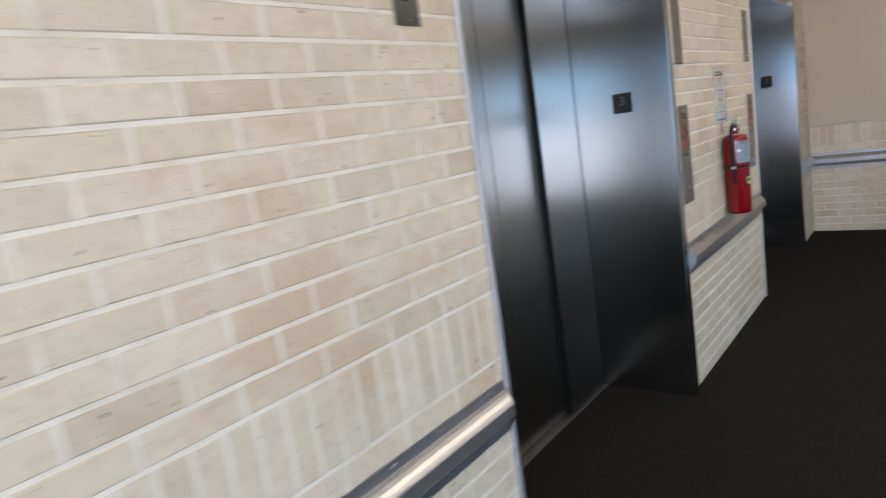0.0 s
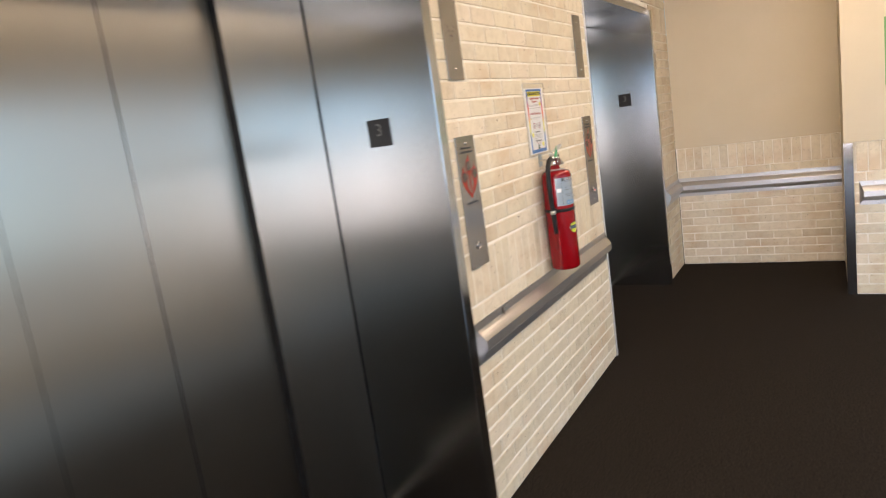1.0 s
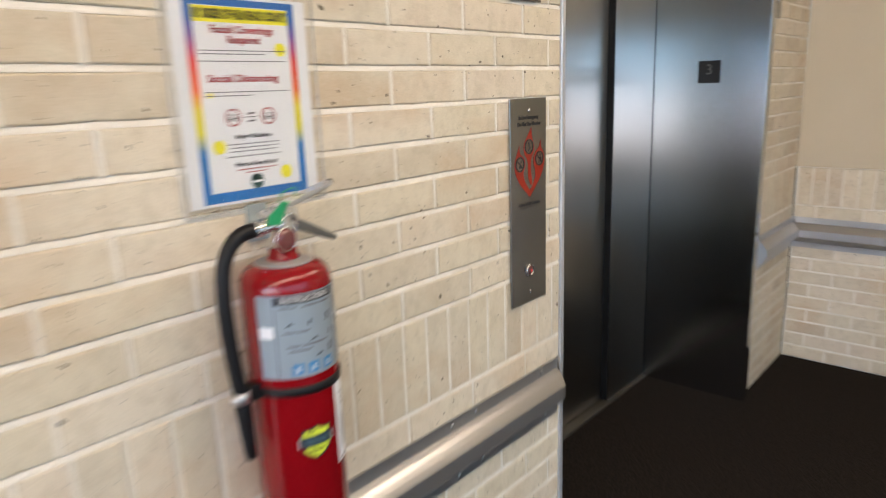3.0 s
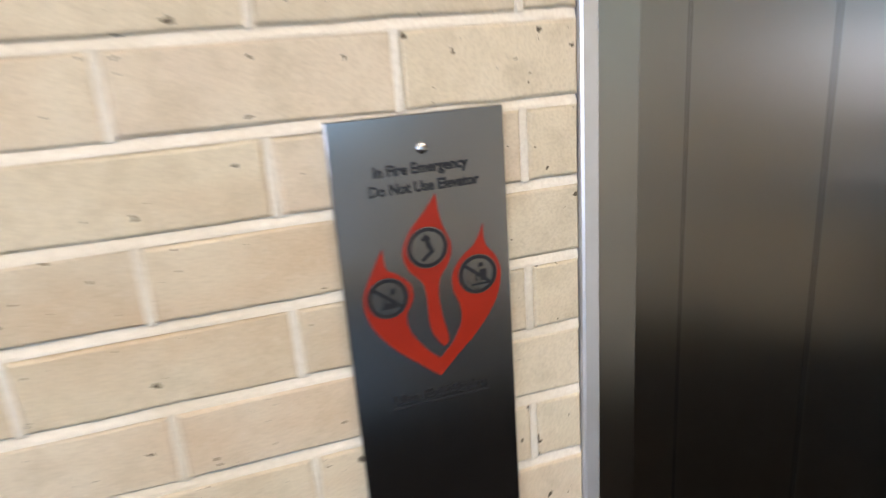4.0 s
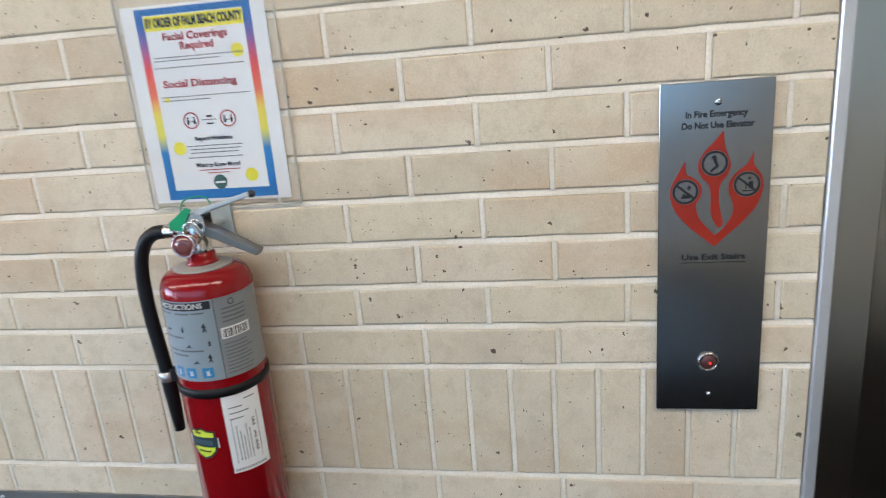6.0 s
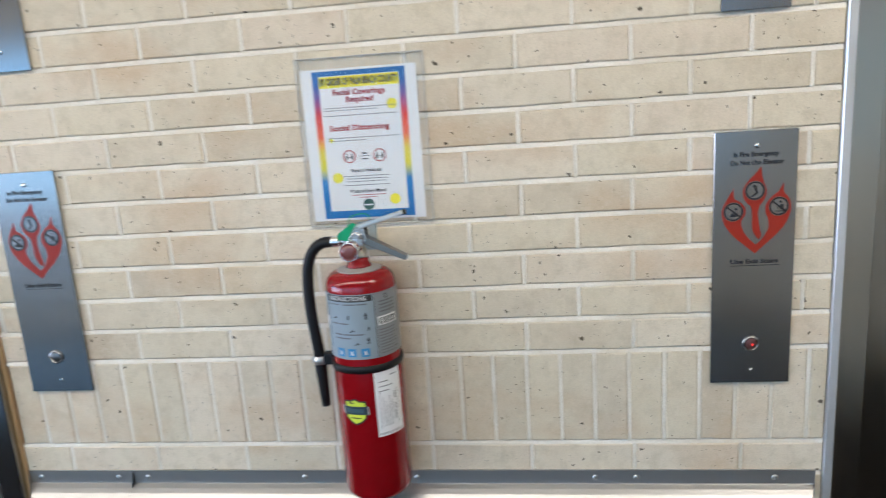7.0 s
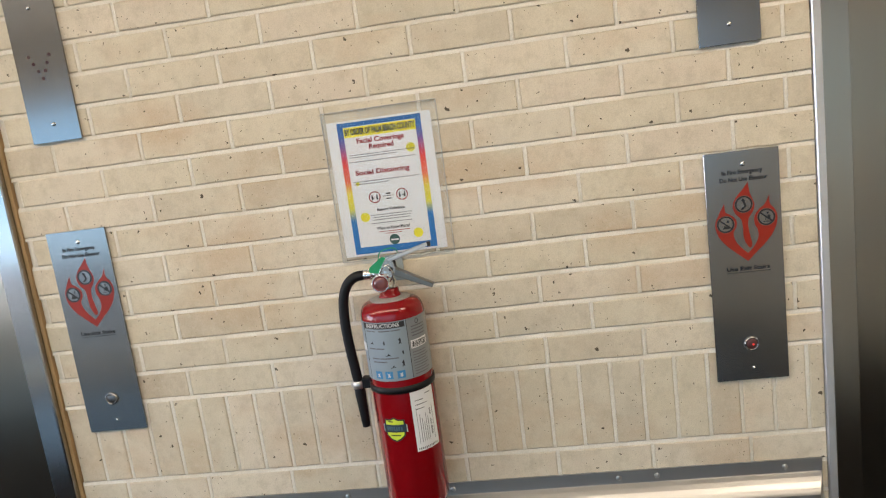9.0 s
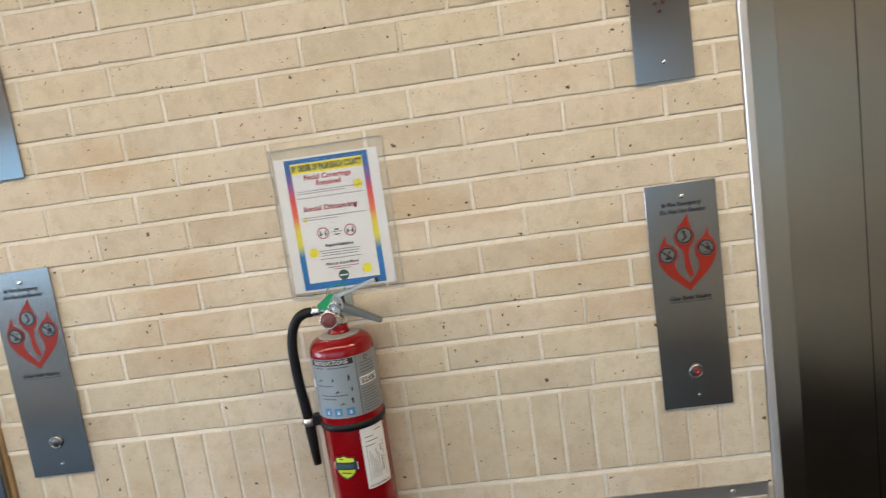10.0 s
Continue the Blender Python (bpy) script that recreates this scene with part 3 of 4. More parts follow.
def call_plate(y, z_top, lit):
    """Tall steel plate with the fire notice and the call button."""
    t = thing("call_button_plate", "brushed steel elevator call plate with orange flames" + (" and lit red button" if lit else " and unlit button"), "call plate", (0.0, y, z_top), "call plates beside the lifts")
    W, H = 0.140, 0.467
    part("plate", box(0.0008, PLATE, -W / 2, W / 2, -H, 0, 0.0007), STEEL_PLATE, t)
    for z in (-0.026, -0.441):
        part("screw", screw_head(0.002, z, PLATE, r=0.0046 if z > -0.1 else 0.003), CHROME, t, smooth=True)
    x0, x1 = PLATE - 0.0001, PLATE + 0.0004
    part("writing", moved(letters("In Fire Emergency", 0.0082, 0.076, bold=0.00034), x1, 0.0, -0.041), INK, t)
    part("writing", moved(letters("Do Not Use Elevator", 0.0082, 0.089, bold=0.00034), x1, 0.002, -0.0555), INK, t)
    part("writing", moved(letters("Use Exit Stairs", 0.0078, 0.082, bold=0.00034), x1, 0.002, -0.2335), INK, t)
    part("underline", box(x0, x1, -0.04, 0.045, -0.2415, -0.2405), INK, t)
    # centre flame, and the two outer flames that meet in a point
    centre = [(0.010, -0.062, 1), (0.0125, -0.083), (0.0200, -0.106), (0.0165, -0.121), (0.0085, -0.133), (0.0065, -0.150), (0.0095, -0.170), (0.0125, -0.186), (0.0085, -0.1925), (0.0025, -0.186), (-0.0030, -0.172), (-0.0035, -0.150), (-0.0065, -0.134), (-0.0165, -0.122), (-0.0205, -0.106), (-0.0135, -0.090), (0.000, -0.075)]
    part("flame", prism(curve_points(centre), x0, x1), FLAME, t, "orange printed flame")
    left = [(-0.0365, -0.100, 1), (-0.0350, -0.117), (-0.0270, -0.1225), (-0.0165, -0.133), (-0.0155, -0.147), (-0.0220, -0.160), (-0.0185, -0.176), (-0.0085, -0.1905), (0.0035, -0.2030, 1), (0.0030, -0.219, 1), (-0.0165, -0.2025), (-0.0365, -0.184), (-0.0510, -0.163), (-0.0555, -0.140), (-0.0480, -0.121)]
    part("flame", prism(curve_points(left), x0, x1), FLAME, t, "orange printed flame")
    right = [(0.0480, -0.092, 1), (0.0490, -0.109), (0.0580, -0.122), (0.0615, -0.139), (0.0545, -0.163), (0.0380, -0.185), (0.0190, -0.2030), (0.0030, -0.219, 1), (0.0035, -0.2030, 1), (0.0155, -0.1905), (0.0245, -0.173), (0.0240, -0.158), (0.0190, -0.145), (0.0195, -0.130), (0.0290, -0.117), (0.0400, -0.108)]
    part("flame", prism(curve_points(right), x0, x1 + 0.0003), FLAME, t, "orange printed flame")
    for n, (cy, cz) in enumerate(((0.0, -0.105), (-0.036, -0.1415), (0.041, -0.1345))):
        sym = part("symbol", disc(cy, cz, 0.0172, x1, x1 + 0.0005), STEEL_PLATE, t)
        part("symbol_ring", ring(cy, cz, 0.0136, 0.0164, x1 + 0.0004, x1 + 0.0011), INK, sym)
        if n:
            bar = [(-0.0125, 0.0085), (-0.0105, 0.0103), (0.0125, -0.0085), (0.0105, -0.0103)]
            part("symbol_bar", prism([(cy + a, cz + b) for a, b in bar], x1 + 0.0004, x1 + 0.0012), INK, sym)
            if n == 1:   # flames
                shapes = ([(-0.006, -0.009), (-0.002, -0.0015), (0.0005, -0.005), (0.003, 0.0005), (0.0045, -0.004), (0.007, -0.002), (0.0065, -0.009)], [(0.002, 0.003), (0.0035, 0.008), (0.0065, 0.0075), (0.0065, 0.003)])
            else:        # a lift car
                shapes = ([(-0.006, -0.0095), (-0.006, -0.008), (0.0085, -0.008), (0.0085, -0.0095)], [(-0.002, -0.006), (-0.002, 0.002), (-0.0005, 0.002), (-0.0005, -0.006)], [(0.002, -0.006), (0.002, 0.0035), (0.0075, 0.0035), (0.0075, -0.006)], [(0.001, 0.006), (0.001, 0.0095), (0.0045, 0.0095), (0.0045, 0.006)])
            pic = bmesh.new()
            for sh in shapes:
                join(pic, prism([(cy + a, cz + b) for a, b in sh], x1 + 0.0004, x1 + 0.0008))
            part("pictogram", pic, INK, sym)
        else:
            arrow = [(-0.001, 0.0115), (-0.0055, 0.0065), (-0.0025, 0.0065), (-0.0005, 0.0), (0.0015, -0.003), (-0.006, -0.0095), (-0.004, -0.0115), (0.0055, -0.004), (0.0035, 0.001), (0.0015, 0.0065), (0.004, 0.0065)]
            part("pictogram", prism([(cy + a, cz + b) for a, b in arrow], x1 + 0.0004, x1 + 0.0008), INK, sym)
    bz = -0.3895
    button = part("button", lathe([(0.0152, 0.0), (0.0152, 0.0022), (0.0140, 0.0044), (0.0124, 0.0052), (0.0112, 0.0044), (0.0106, 0.0022), (0.0020, 0.0022)], (PLATE - 0.0001, 0.0, bz), 36, "X"), BUTTON_RING, t, "round steel call button ring", smooth=True)
    part("button_cap", lathe([(0.0102, 0.0), (0.0102, 0.0016), (0.0088, 0.0026), (0.0030, 0.0030)], (PLATE + 0.0019, 0.0, bz), 28, "X"), CAP_LIT if lit else BUTTON, button, "dark pressed button cap", smooth=True)
    part("button_light", disc(0.002, bz - 0.001, 0.0019, PLATE + 0.0048, PLATE + 0.0060, 14), LED_RED if lit else DARK, button)
    return t


call_plate(-0.5835, 1.3955, False)
call_plate(0.8140, 1.3895, True)


def lantern_plate(y, z0, z1):
    """Steel hall-lantern plate with an arrow of small holes."""
    t = thing("lantern_plate", "brushed steel elevator indicator plate with red dots in a V", "indicator plate", (0, y, z0), "indicator plates above the call plates")
    w, h = 0.113, z1 - z0
    part("plate", box(0.0008, PLATE, -w / 2, w / 2, 0, h, 0.0007), STEEL_PLATE, t)
    for z in (0.037, h - 0.04):
        part("screw", screw_head(0.0, z, PLATE), CHROME, t, smooth=True)
    for i in range(-3, 4):
        part("lamp_hole", disc(i * 0.0078, 0.132 + abs(i) * 0.0155, 0.0036, PLATE - 0.0002, PLATE + 0.0006, 12), DOT, t)
    return t


DOT = plain("dark_red_dot", (0.05, 0.007, 0.007), 0.4)
lantern_plate(-0.5755, 1.588, 1.903)
lantern_plate(0.8070, 1.590, 1.903)


def key_plate(y, z0):
    t = thing("key_switch_plate", "small stainless steel switch plate on the brick wall", "switch plate", (0, y, z0), "small switch plates")
    part("plate", box(0.0008, 0.0034, -0.046, 0.046, 0, 0.11, 0.0008), STEEL_PLATE, t)
    part("key_switch", lathe([(0.011, 0.0), (0.011, 0.003), (0.008, 0.0048), (0.003, 0.005)], (0.0033, 0.0, 0.066), 20, "X"), CHROME, t, smooth=True)
    part("screw", screw_head(0.0, 0.013, r=0.003), CHROME, t, smooth=True)
    return t


key_plate(-2.581, 1.694)
key_plate(2.62, 1.65)

gs = thing("green_sign", "flat green and white wall sign on tan plaster", "sign", (NOOK_X + 0.36, NOOK - 0.006, 1.51))
part("panel", box(-0.135, 0.135, -0.004, 0.0, -0.20, 0.20, 0.001), GREEN_SIGN, gs)
for i, (w, z) in enumerate(((0.16, 0.11), (0.19, 0.05), (0.13, -0.01), (0.17, -0.07))):
    part("writing_bar", box(-w / 2, w / 2, -0.0048, -0.0038, z - 0.009, z + 0.009), SIGN_WHITE, gs)

# ---- notice in its sleeve ----


def notice():
    W, H = 0.216, 0.281
    t = thing("notice", "printed county face covering notice in a clear plastic sleeve", "notice", (0.0, 0.0095, 1.2665))
    part("sheet", box(0.0012, 0.0018, 0, W, 0, H), PAPER, t)
    sleeve = bmesh.new()
    box(0.0030, 0.0034, -0.009, W + 0.014, -0.010, H + 0.020, bm=sleeve)
    part("sleeve", sleeve, CLEAR, t, "clear plastic sleeve")
    edge = bmesh.new()
    for a in ((-0.0095, -0.0075, -0.010, H + 0.020), (W + 0.0125, W + 0.0145, -0.010, H + 0.020)):
        box(0.0008, 0.0036, a[0], a[1], a[2], a[3], 0.0006, bm=edge)
    box(0.0008, 0.0036, -0.0075, W + 0.0125, -0.0105, -0.0085, 0.0006, bm=edge)
    box(0.0008, 0.0036, -0.0075, W + 0.0125, H + 0.019, H + 0.021, 0.0006, bm=edge)
    part("sleeve_edge", edge, plain("sleeve_edge", (0.55, 0.53, 0.48), 0.25), t)
    x0, x1 = 0.0017, 0.0021

    def at(a, b):
        return a * W, (1 - b) * H

    y0, y1, z1, z0 = 0.100 * W, 0.905 * W, (1 - 0.014) * H, (1 - 0.985) * H
    i0, i1, k1, k0 = 0.156 * W, 0.850 * W, (1 - 0.046) * H, (1 - 0.935) * H
    border = box(x0, x1, y0, i0, z0, z1)
    box(x0, x1, i1, y1, z0, z1, bm=border)
    box(x0, x1, i0, i1, k1, z1, bm=border)
    box(x0, x1, i0, i1, z0, k0, bm=border)
    part("border", border, RAINBOW, t, "blue, red and yellow gradient border")
    part("heading_band", box(x0, x1, i0, i1, (1 - 0.122) * H, k1 - 0.001), YELLOW, t)

    def text(s, a, b, h, w, mat, bold=0.0):
        y, z = at(a, b)
        part("writing", moved(letters(s, h, w, 0.0003, bold), x1 + 0.0004, y, z), mat, t)

    def bar(a0, a1, b, h=0.0012, mat=None):
        part("writing_bar", box(x1 - 0.0002, x1 + 0.0002, a0 * W, a1 * W, (1 - b) * H - h / 2, (1 - b) * H + h / 2), mat or GREY_INK, t)

    text("BY ORDER OF PALM BEACH COUNTY", 0.503, 0.086, 0.0118, 0.146, INK, 0.00075)
    text("Facial Coverings", 0.497, 0.155, 0.0098, 0.098, RED_INK, 0.0004)
    text("Required", 0.500, 0.202, 0.0098, 0.051, RED_INK, 0.0004)
    for a0, a1, b in ((0.17, 0.82, 0.252), (0.17, 0.66, 0.268), (0.17, 0.80, 0.302), (0.17, 0.82, 0.448), (0.17, 0.52, 0.466), (0.30, 0.72, 0.704), (0.33, 0.70, 0.722), (0.33, 0.69, 0.740), (0.31, 0.71, 0.765)):
        n = max(3, int((a1 - a0) * 18))
        cuts = [a0 + (a1 - a0) * (i + 0.25 * math.sin(7.3 * i + 31 * b)) / n for i in range(n + 1)]
        for c0, c1 in zip(cuts, cuts[1:]):
            bar(c0, c1 - 0.006, b)
    text("Social Distancing", 0.475, 0.385, 0.0098, 0.113, RED_INK, 0.0004)
    text("Report Violations", 0.505, 0.667, 0.0058, 0.058, INK, 0.0002)
    text("Want to Know More?", 0.505, 0.806, 0.0062, 0.070, INK, 0.0002)
    bar(0.36, 0.66, 0.832, mat=RED_INK)
    bar(0.42, 0.58, 0.848, mat=RED_INK)
    for a in (0.365, 0.632):
        y, z = at(a, 0.572)
        part("round_symbol", ring(y, z, 0.0102, 0.0122, x0, x1 + 0.0002), RED_INK, t)
        s = bmesh.new()
        for side in (-1, 1):   # two standing figures with an arm between them
            c = y + side * 0.0052
            join(s, prism([(c - 0.0016, z - 0.0055), (c - 0.0018, z + 0.0005), (c - 0.0010, z + 0.0016), (c + 0.0010, z + 0.0016), (c + 0.0018, z + 0.0005), (c + 0.0016, z - 0.0055)], x0, x1 + 0.0001))
            join(s, disc(c, z + 0.0036, 0.0015, x0, x1 + 0.0001, 12))
        join(s, box(x0, x1 + 0.0001, y - 0.0034, y + 0.0034, z - 0.0022, z - 0.0012))
        part("pictogram", s, INK, t)
    bar(0.445, 0.55, 0.572, 0.001, INK)
    bar(0.48, 0.52, 0.555, 0.003, INK)
    bar(0.475, 0.525, 0.592, 0.0022, INK)
    for a, b, r in ((0.775, 0.243, 0.0095), (0.245, 0.712, 0.0098), (0.738, 0.868, 0.0100), (0.22, 0.462, 0.004)):
        y, z = at(a, b)
        part("yellow_spot", disc(y, z, r, x1 - 0.0004, x1 - 0.0001), YELLOW, t)
    y, z = at(0.50, 0.898)
    seal = part("seal", disc(y, z, 0.0108, x0, x1), plain("seal_green", (0.04, 0.11, 0.09), 0.5), t)
    part("seal_bar", box(x1 - 0.0001, x1 + 0.0003, y - 0.008, y + 0.008, z - 0.002, z + 0.001), PAPER, seal)
    return t


notice()

# ---- fire extinguisher ----


PRINT_TURN = 10.5   # the label faces slightly past the wall's normal


def on_cylinder(bm, r):
    """Bends a flat mesh (y: arc, z: height, x: lift) round an upright cylinder of radius r."""
    ys = [v.co.y for v in bm.verts]
    cut = min(ys) + r * 0.06
    while cut < max(ys):
        bmesh.ops.bisect_plane(bm, geom=bm.verts[:] + bm.edges[:] + bm.faces[:], plane_co=(0, cut, 0), plane_no=(0, 1, 0))
        cut += r * 0.06
    for v in bm.verts:
        a, q = v.co.y / r + radians(PRINT_TURN), r + v.co.x
        v.co = Vector((q * math.cos(a), q * math.sin(a), v.co.z))
    return bm


def arc_patch(r, a0, a1, z0, z1, lift_by, steps=20, round_by=0.0):
    b = bmesh.new()
    rows = []
    for i in range(steps + 1):
        a = radians(PRINT_TURN + a0 + (a1 - a0) * i / steps)
        rows.append([b.verts.new((q * math.cos(a), q * math.sin(a), z)) for q, z in ((r, z0), (r + lift_by, z0), (r + lift_by, z1), (r, z1))])
    for p, q in zip(rows, rows[1:]):
        for j in range(4):
            b.faces.new((p[j], p[(j + 1) % 4], q[(j + 1) % 4], q[j]))
    b.faces.new(rows[0])
    b.faces.new(rows[-1][::-1])
    return b


SHIELD_MARK = plain("shield_mark", (0.06, 0.12, 0.15), 0.4)


def extinguisher(at):
    t = thing("fire_extinguisher", "red dry chemical fire extinguisher with black hose hung on brick wall", "fire extinguisher", at)
    R = 0.0645
    # z counts from the underside
    body = part("cylinder", lathe([(0.046, 0.005), (0.057, 0.007), (0.0615, 0.011), (R, 0.020), (R, 0.4125), (0.0640, 0.4195), (0.0625, 0.4265), (0.0595, 0.4330), (0.0550, 0.4383), (0.0490, 0.4418), (0.036, 0.4450)], steps=64), RED, t, "glossy red steel cylinder", smooth=True)
    part("collar", lathe([(0.041, 0.4438), (0.041, 0.4456), (0.038, 0.4466), (0.024, 0.4492)], steps=48), GREY_COLLAR, t, "flat grey plastic collar ring", smooth=True)
    part("neck", lathe([(0.024, 0.447), (0.0215, 0.453), (0.0195, 0.456), (0.0195, 0.4635), (0.0175, 0.465)], steps=32), RED, t, smooth=True)
    valve = part("valve", lathe([(0.0160, 0.463), (0.0172, 0.467), (0.0172, 0.480), (0.0138, 0.485), (0.0138, 0.502), (0.012, 0.506)], steps=28), CHROME, t, "chromed valve body", smooth=True)
    gauge = lathe([(0.0140, 0.0), (0.0165, 0.003), (0.0170, 0.009), (0.0160, 0.0115), (0.0138, 0.0118), (0.0132, 0.0098)], steps=32, axis="X")
    g = part("gauge", moved(gauge, 0.014, -0.010, 0.480), plain("gauge_red", (0.20, 0.02, 0.02), 0.12, coat=0.5), valve, "round pressure gauge", smooth=True)
    part("gauge_rim", moved(lathe([(0.0160, 0.0), (0.0174, 0.0010), (0.0174, 0.0026), (0.0160, 0.0034), (0.0150, 0.0020)], steps=32, axis="X"), 0.0225, -0.010, 0.480), CHROME, g, smooth=True)
    part("gauge_glass", moved(lathe([(0.0136, 0.0), (0.0132, 0.0016), (0.006, 0.0026)], steps=28, axis="X"), 0.0242, -0.010, 0.480), plain("gauge_face", (0.17, 0.05, 0.045), 0.06, coat=0.8), g, smooth=True)

    # handles: folded steel channels that point to the same side
    def lever(p, q, w, h, name, label, taper=0.0, material=LEVER):
        d = Vector(q) - Vector(p)
        n = d.length
        b = box(-w / 2, w / 2, 0, n, -h / 2, h / 2, 0.0022, segments=2)
        for v in b.verts:
            k = v.co.y / n
            v.co.x *= 1.0 - 0.22 * k
            v.co.z *= 1.0 - taper * k
        rot = Matrix.Translation(p) @ Matrix.Rotation(math.atan2(d.z, d.y), 4, "X")
        bmesh.ops.transform(b, matrix=rot, verts=b.verts[:])
        return part(name, b, material, t, label)
    top = lever((0.0, -0.026, 0.513), (0.0, 0.090, 0.545), 0.024, 0.0085, "top_lever", "slanting chrome squeeze lever", 0.25)
    part("lever_tip", moved(lathe([(0.0046, 0.0), (0.0050, 0.001), (0.0050, 0.006), (0.0036, 0.0075)], steps=18, axis="Y"), 0.0, 0.0885, 0.5446), DARK, top, "dark end of the lever")
    lever((0.0, 0.002, 0.505), (0.0, 0.091, 0.4615), 0.023, 0.016, "carry_handle", "dull steel carrying handle", 0.45, HANDLE)
    for x0, x1 in ((-0.0135, -0.0115), (0.0115, 0.0135)):
        cheek = prism([(-0.021, 0.489), (-0.006, 0.485), (0.014, 0.489), (0.021, 0.500), (0.019, 0.519), (0.006, 0.524), (-0.016, 0.517), (-0.023, 0.505)], x0, x1)
        part("lever_cheek", cheek, CHROME, t)
    part("rivet", moved(lathe([(0.0042, 0), (0.0042, 0.0016), (0.002, 0.0026)], steps=14, axis="X"), 0.0135, 0.013, 0.505), DARK, t)
    part("rivet", moved(lathe([(0.0030, 0), (0.0030, 0.0014), (0.0015, 0.0022)], steps=12, axis="X"), 0.0135, -0.010, 0.497), CHROME, t)
    part("pull_ring", tube([(0.017 + 0.003 * math.sin(a), 0.003 + 0.0125 * math.cos(a), 0.496 + 0.0165 * math.sin(a)) for a in [i * math.pi / 6 for i in range(12)]], 0.0014, 8, 3, True), CHROME, t, "wire pull ring", smooth=True)
    part("pull_pin", tube([(0.018, 0.003, 0.5125), (0.012, 0.0, 0.5115), (-0.012, -0.003, 0.511)], 0.0016, 8, 3), CHROME, t, smooth=True)
    tie = prism([(-0.031, 0.503), (-0.012, 0.499), (-0.005, 0.513), (0.006, 0.529), (-0.002, 0.532), (-0.017, 0.521), (-0.029, 0.513)], 0.0138, 0.0172)
    part("safety_seal", tie, GREEN, t, "green plastic tamper seal")
    part("seal_loop", tube([(0.015, -0.010, 0.524), (0.015, -0.004, 0.541), (0.013, 0.014, 0.547), (0.007, 0.026, 0.544), (0.0, 0.028, 0.534)], 0.0010, 6), GREEN, t, smooth=True)
    # hose
    part("hose_nut", lathe([(0.0095, 0.0), (0.0108, 0.002), (0.0108, 0.007), (0.0098, 0.008), (0.0108, 0.009), (0.0108, 0.016), (0.009, 0.018)], steps=20, axis="Y", at=(0.004, -0.046, 0.497)), CHROME, t, "bright hose fitting", smooth=True)
    part("nozzle_stub", lathe([(0.008, 0.0), (0.008, 0.018)], steps=16, axis="Y", at=(0.004, -0.030, 0.497)), CHROME, t, smooth=True)
    part("hose", tube([(0.004, -0.044, 0.497), (0.004, -0.064, 0.495), (0.003, -0.082, 0.482), (0.002, -0.0945, 0.456), (0.002, -0.0995, 0.418), (0.002, -0.0995, 0.366), (0.002, -0.0955, 0.312), (0.003, -0.0920, 0.274)], 0.0102, 16, 6), RUBBER, t, "curved black rubber hose", smooth=True)
    nozzle = part("nozzle", tube([(0.003, -0.0920, 0.276), (0.004, -0.0910, 0.250), (0.006, -0.0885, 0.178)], [0.0108, 0.0112, 0.0080], 16, 4), RUBBER, t, "black tapered nozzle", smooth=True)
    # strap that holds hose and cylinder
    strap = lathe([(R + 0.0003, 0.2645), (R + 0.0024, 0.265), (R + 0.0028, 0.271), (R + 0.0024, 0.2775), (R + 0.0003, 0.278)], steps=64)
    part("strap", strap, RUBBER, t, "black rubber strap", smooth=True)
    part("strap_clip", box(-0.009, 0.012, -0.083, -0.0625, 0.262, 0.284, 0.003, segments=2), RUBBER, t)
    part("hose_clamp", lathe([(0.0108, -0.008), (0.0124, -0.0074), (0.0124, 0.0074), (0.0108, 0.008)], (0.003, -0.0918, 0.2705), 24), LEVER, t, "bright steel hose clamp", smooth=True)
    part("clamp_screw", box(-0.001, 0.007, -0.1075, -0.1025, 0.2655, 0.2755, 0.001), LEVER, t)
    # printed label
    U = 0.0145
    lab = part("label", arc_patch(R, -86, 22, U + 0.277, U + 0.397, 0.0006, 30), LABEL, t, "silver blue instruction label")
    part("label_side", arc_patch(R, 22.5, 96, U + 0.277, U + 0.397, 0.0006, 24), LABEL_GREY, t, "grey small print label")
    part("label_heading", arc_patch(R + 0.0006, -62, 19, U + 0.384, U + 0.3955, 0.0003, 20), INK, lab)
    for a in (-63.5, 21.6):
        part("label_rule", arc_patch(R + 0.0006, a, a + 0.9, U + 0.2785, U + 0.3955, 0.0003, 1), INK, lab)
    part("label_patch", arc_patch(R + 0.0006, -84, -65.5, U + 0.336, U + 0.3525, 0.0003, 5), PAPER, lab)
    wr = on_cylinder(moved(letters("INSTRUCTIONS", 0.0075, 0.072, 0.0003, 0.0002), 0.0011, R * radians(-22.5), U + 0.3897), R)
    part("writing", wr, SIGN_WHITE, lab)
    for a0, a1, z in ((-56, -44, 0.378), (-42, -36, 0.378), (-28, -8, 0.378), (-6, 10, 0.378), (-54, -39, 0.3425), (-37, -22, 0.3425), (-50, -34, 0.3225), (-32, 2, 0.3225), (-48, -20, 0.3155)):
        part("writing_bar", arc_patch(R + 0.0006, a0, a1, U + z, U + z + 0.0024, 0.0002, 8), GREY_INK, lab)
    upright = [(-0.0012, -0.006), (-0.003, -0.006), (-0.001, 0.0), (-0.003, 0.002), (-0.0015, 0.0045), (-0.0005, 0.0065), (0.0012, 0.0065), (0.0014, 0.004), (0.003, 0.001), (0.0014, 0.0), (0.003, -0.006), (0.0014, -0.006), (0.0, -0.002)]
    bottle = [(-0.0014, -0.004), (-0.0016, 0.0015), (-0.0004, 0.003), (0.0, 0.0045), (0.0006, 0.003), (0.0016, 0.0015), (0.0014, -0.004)]
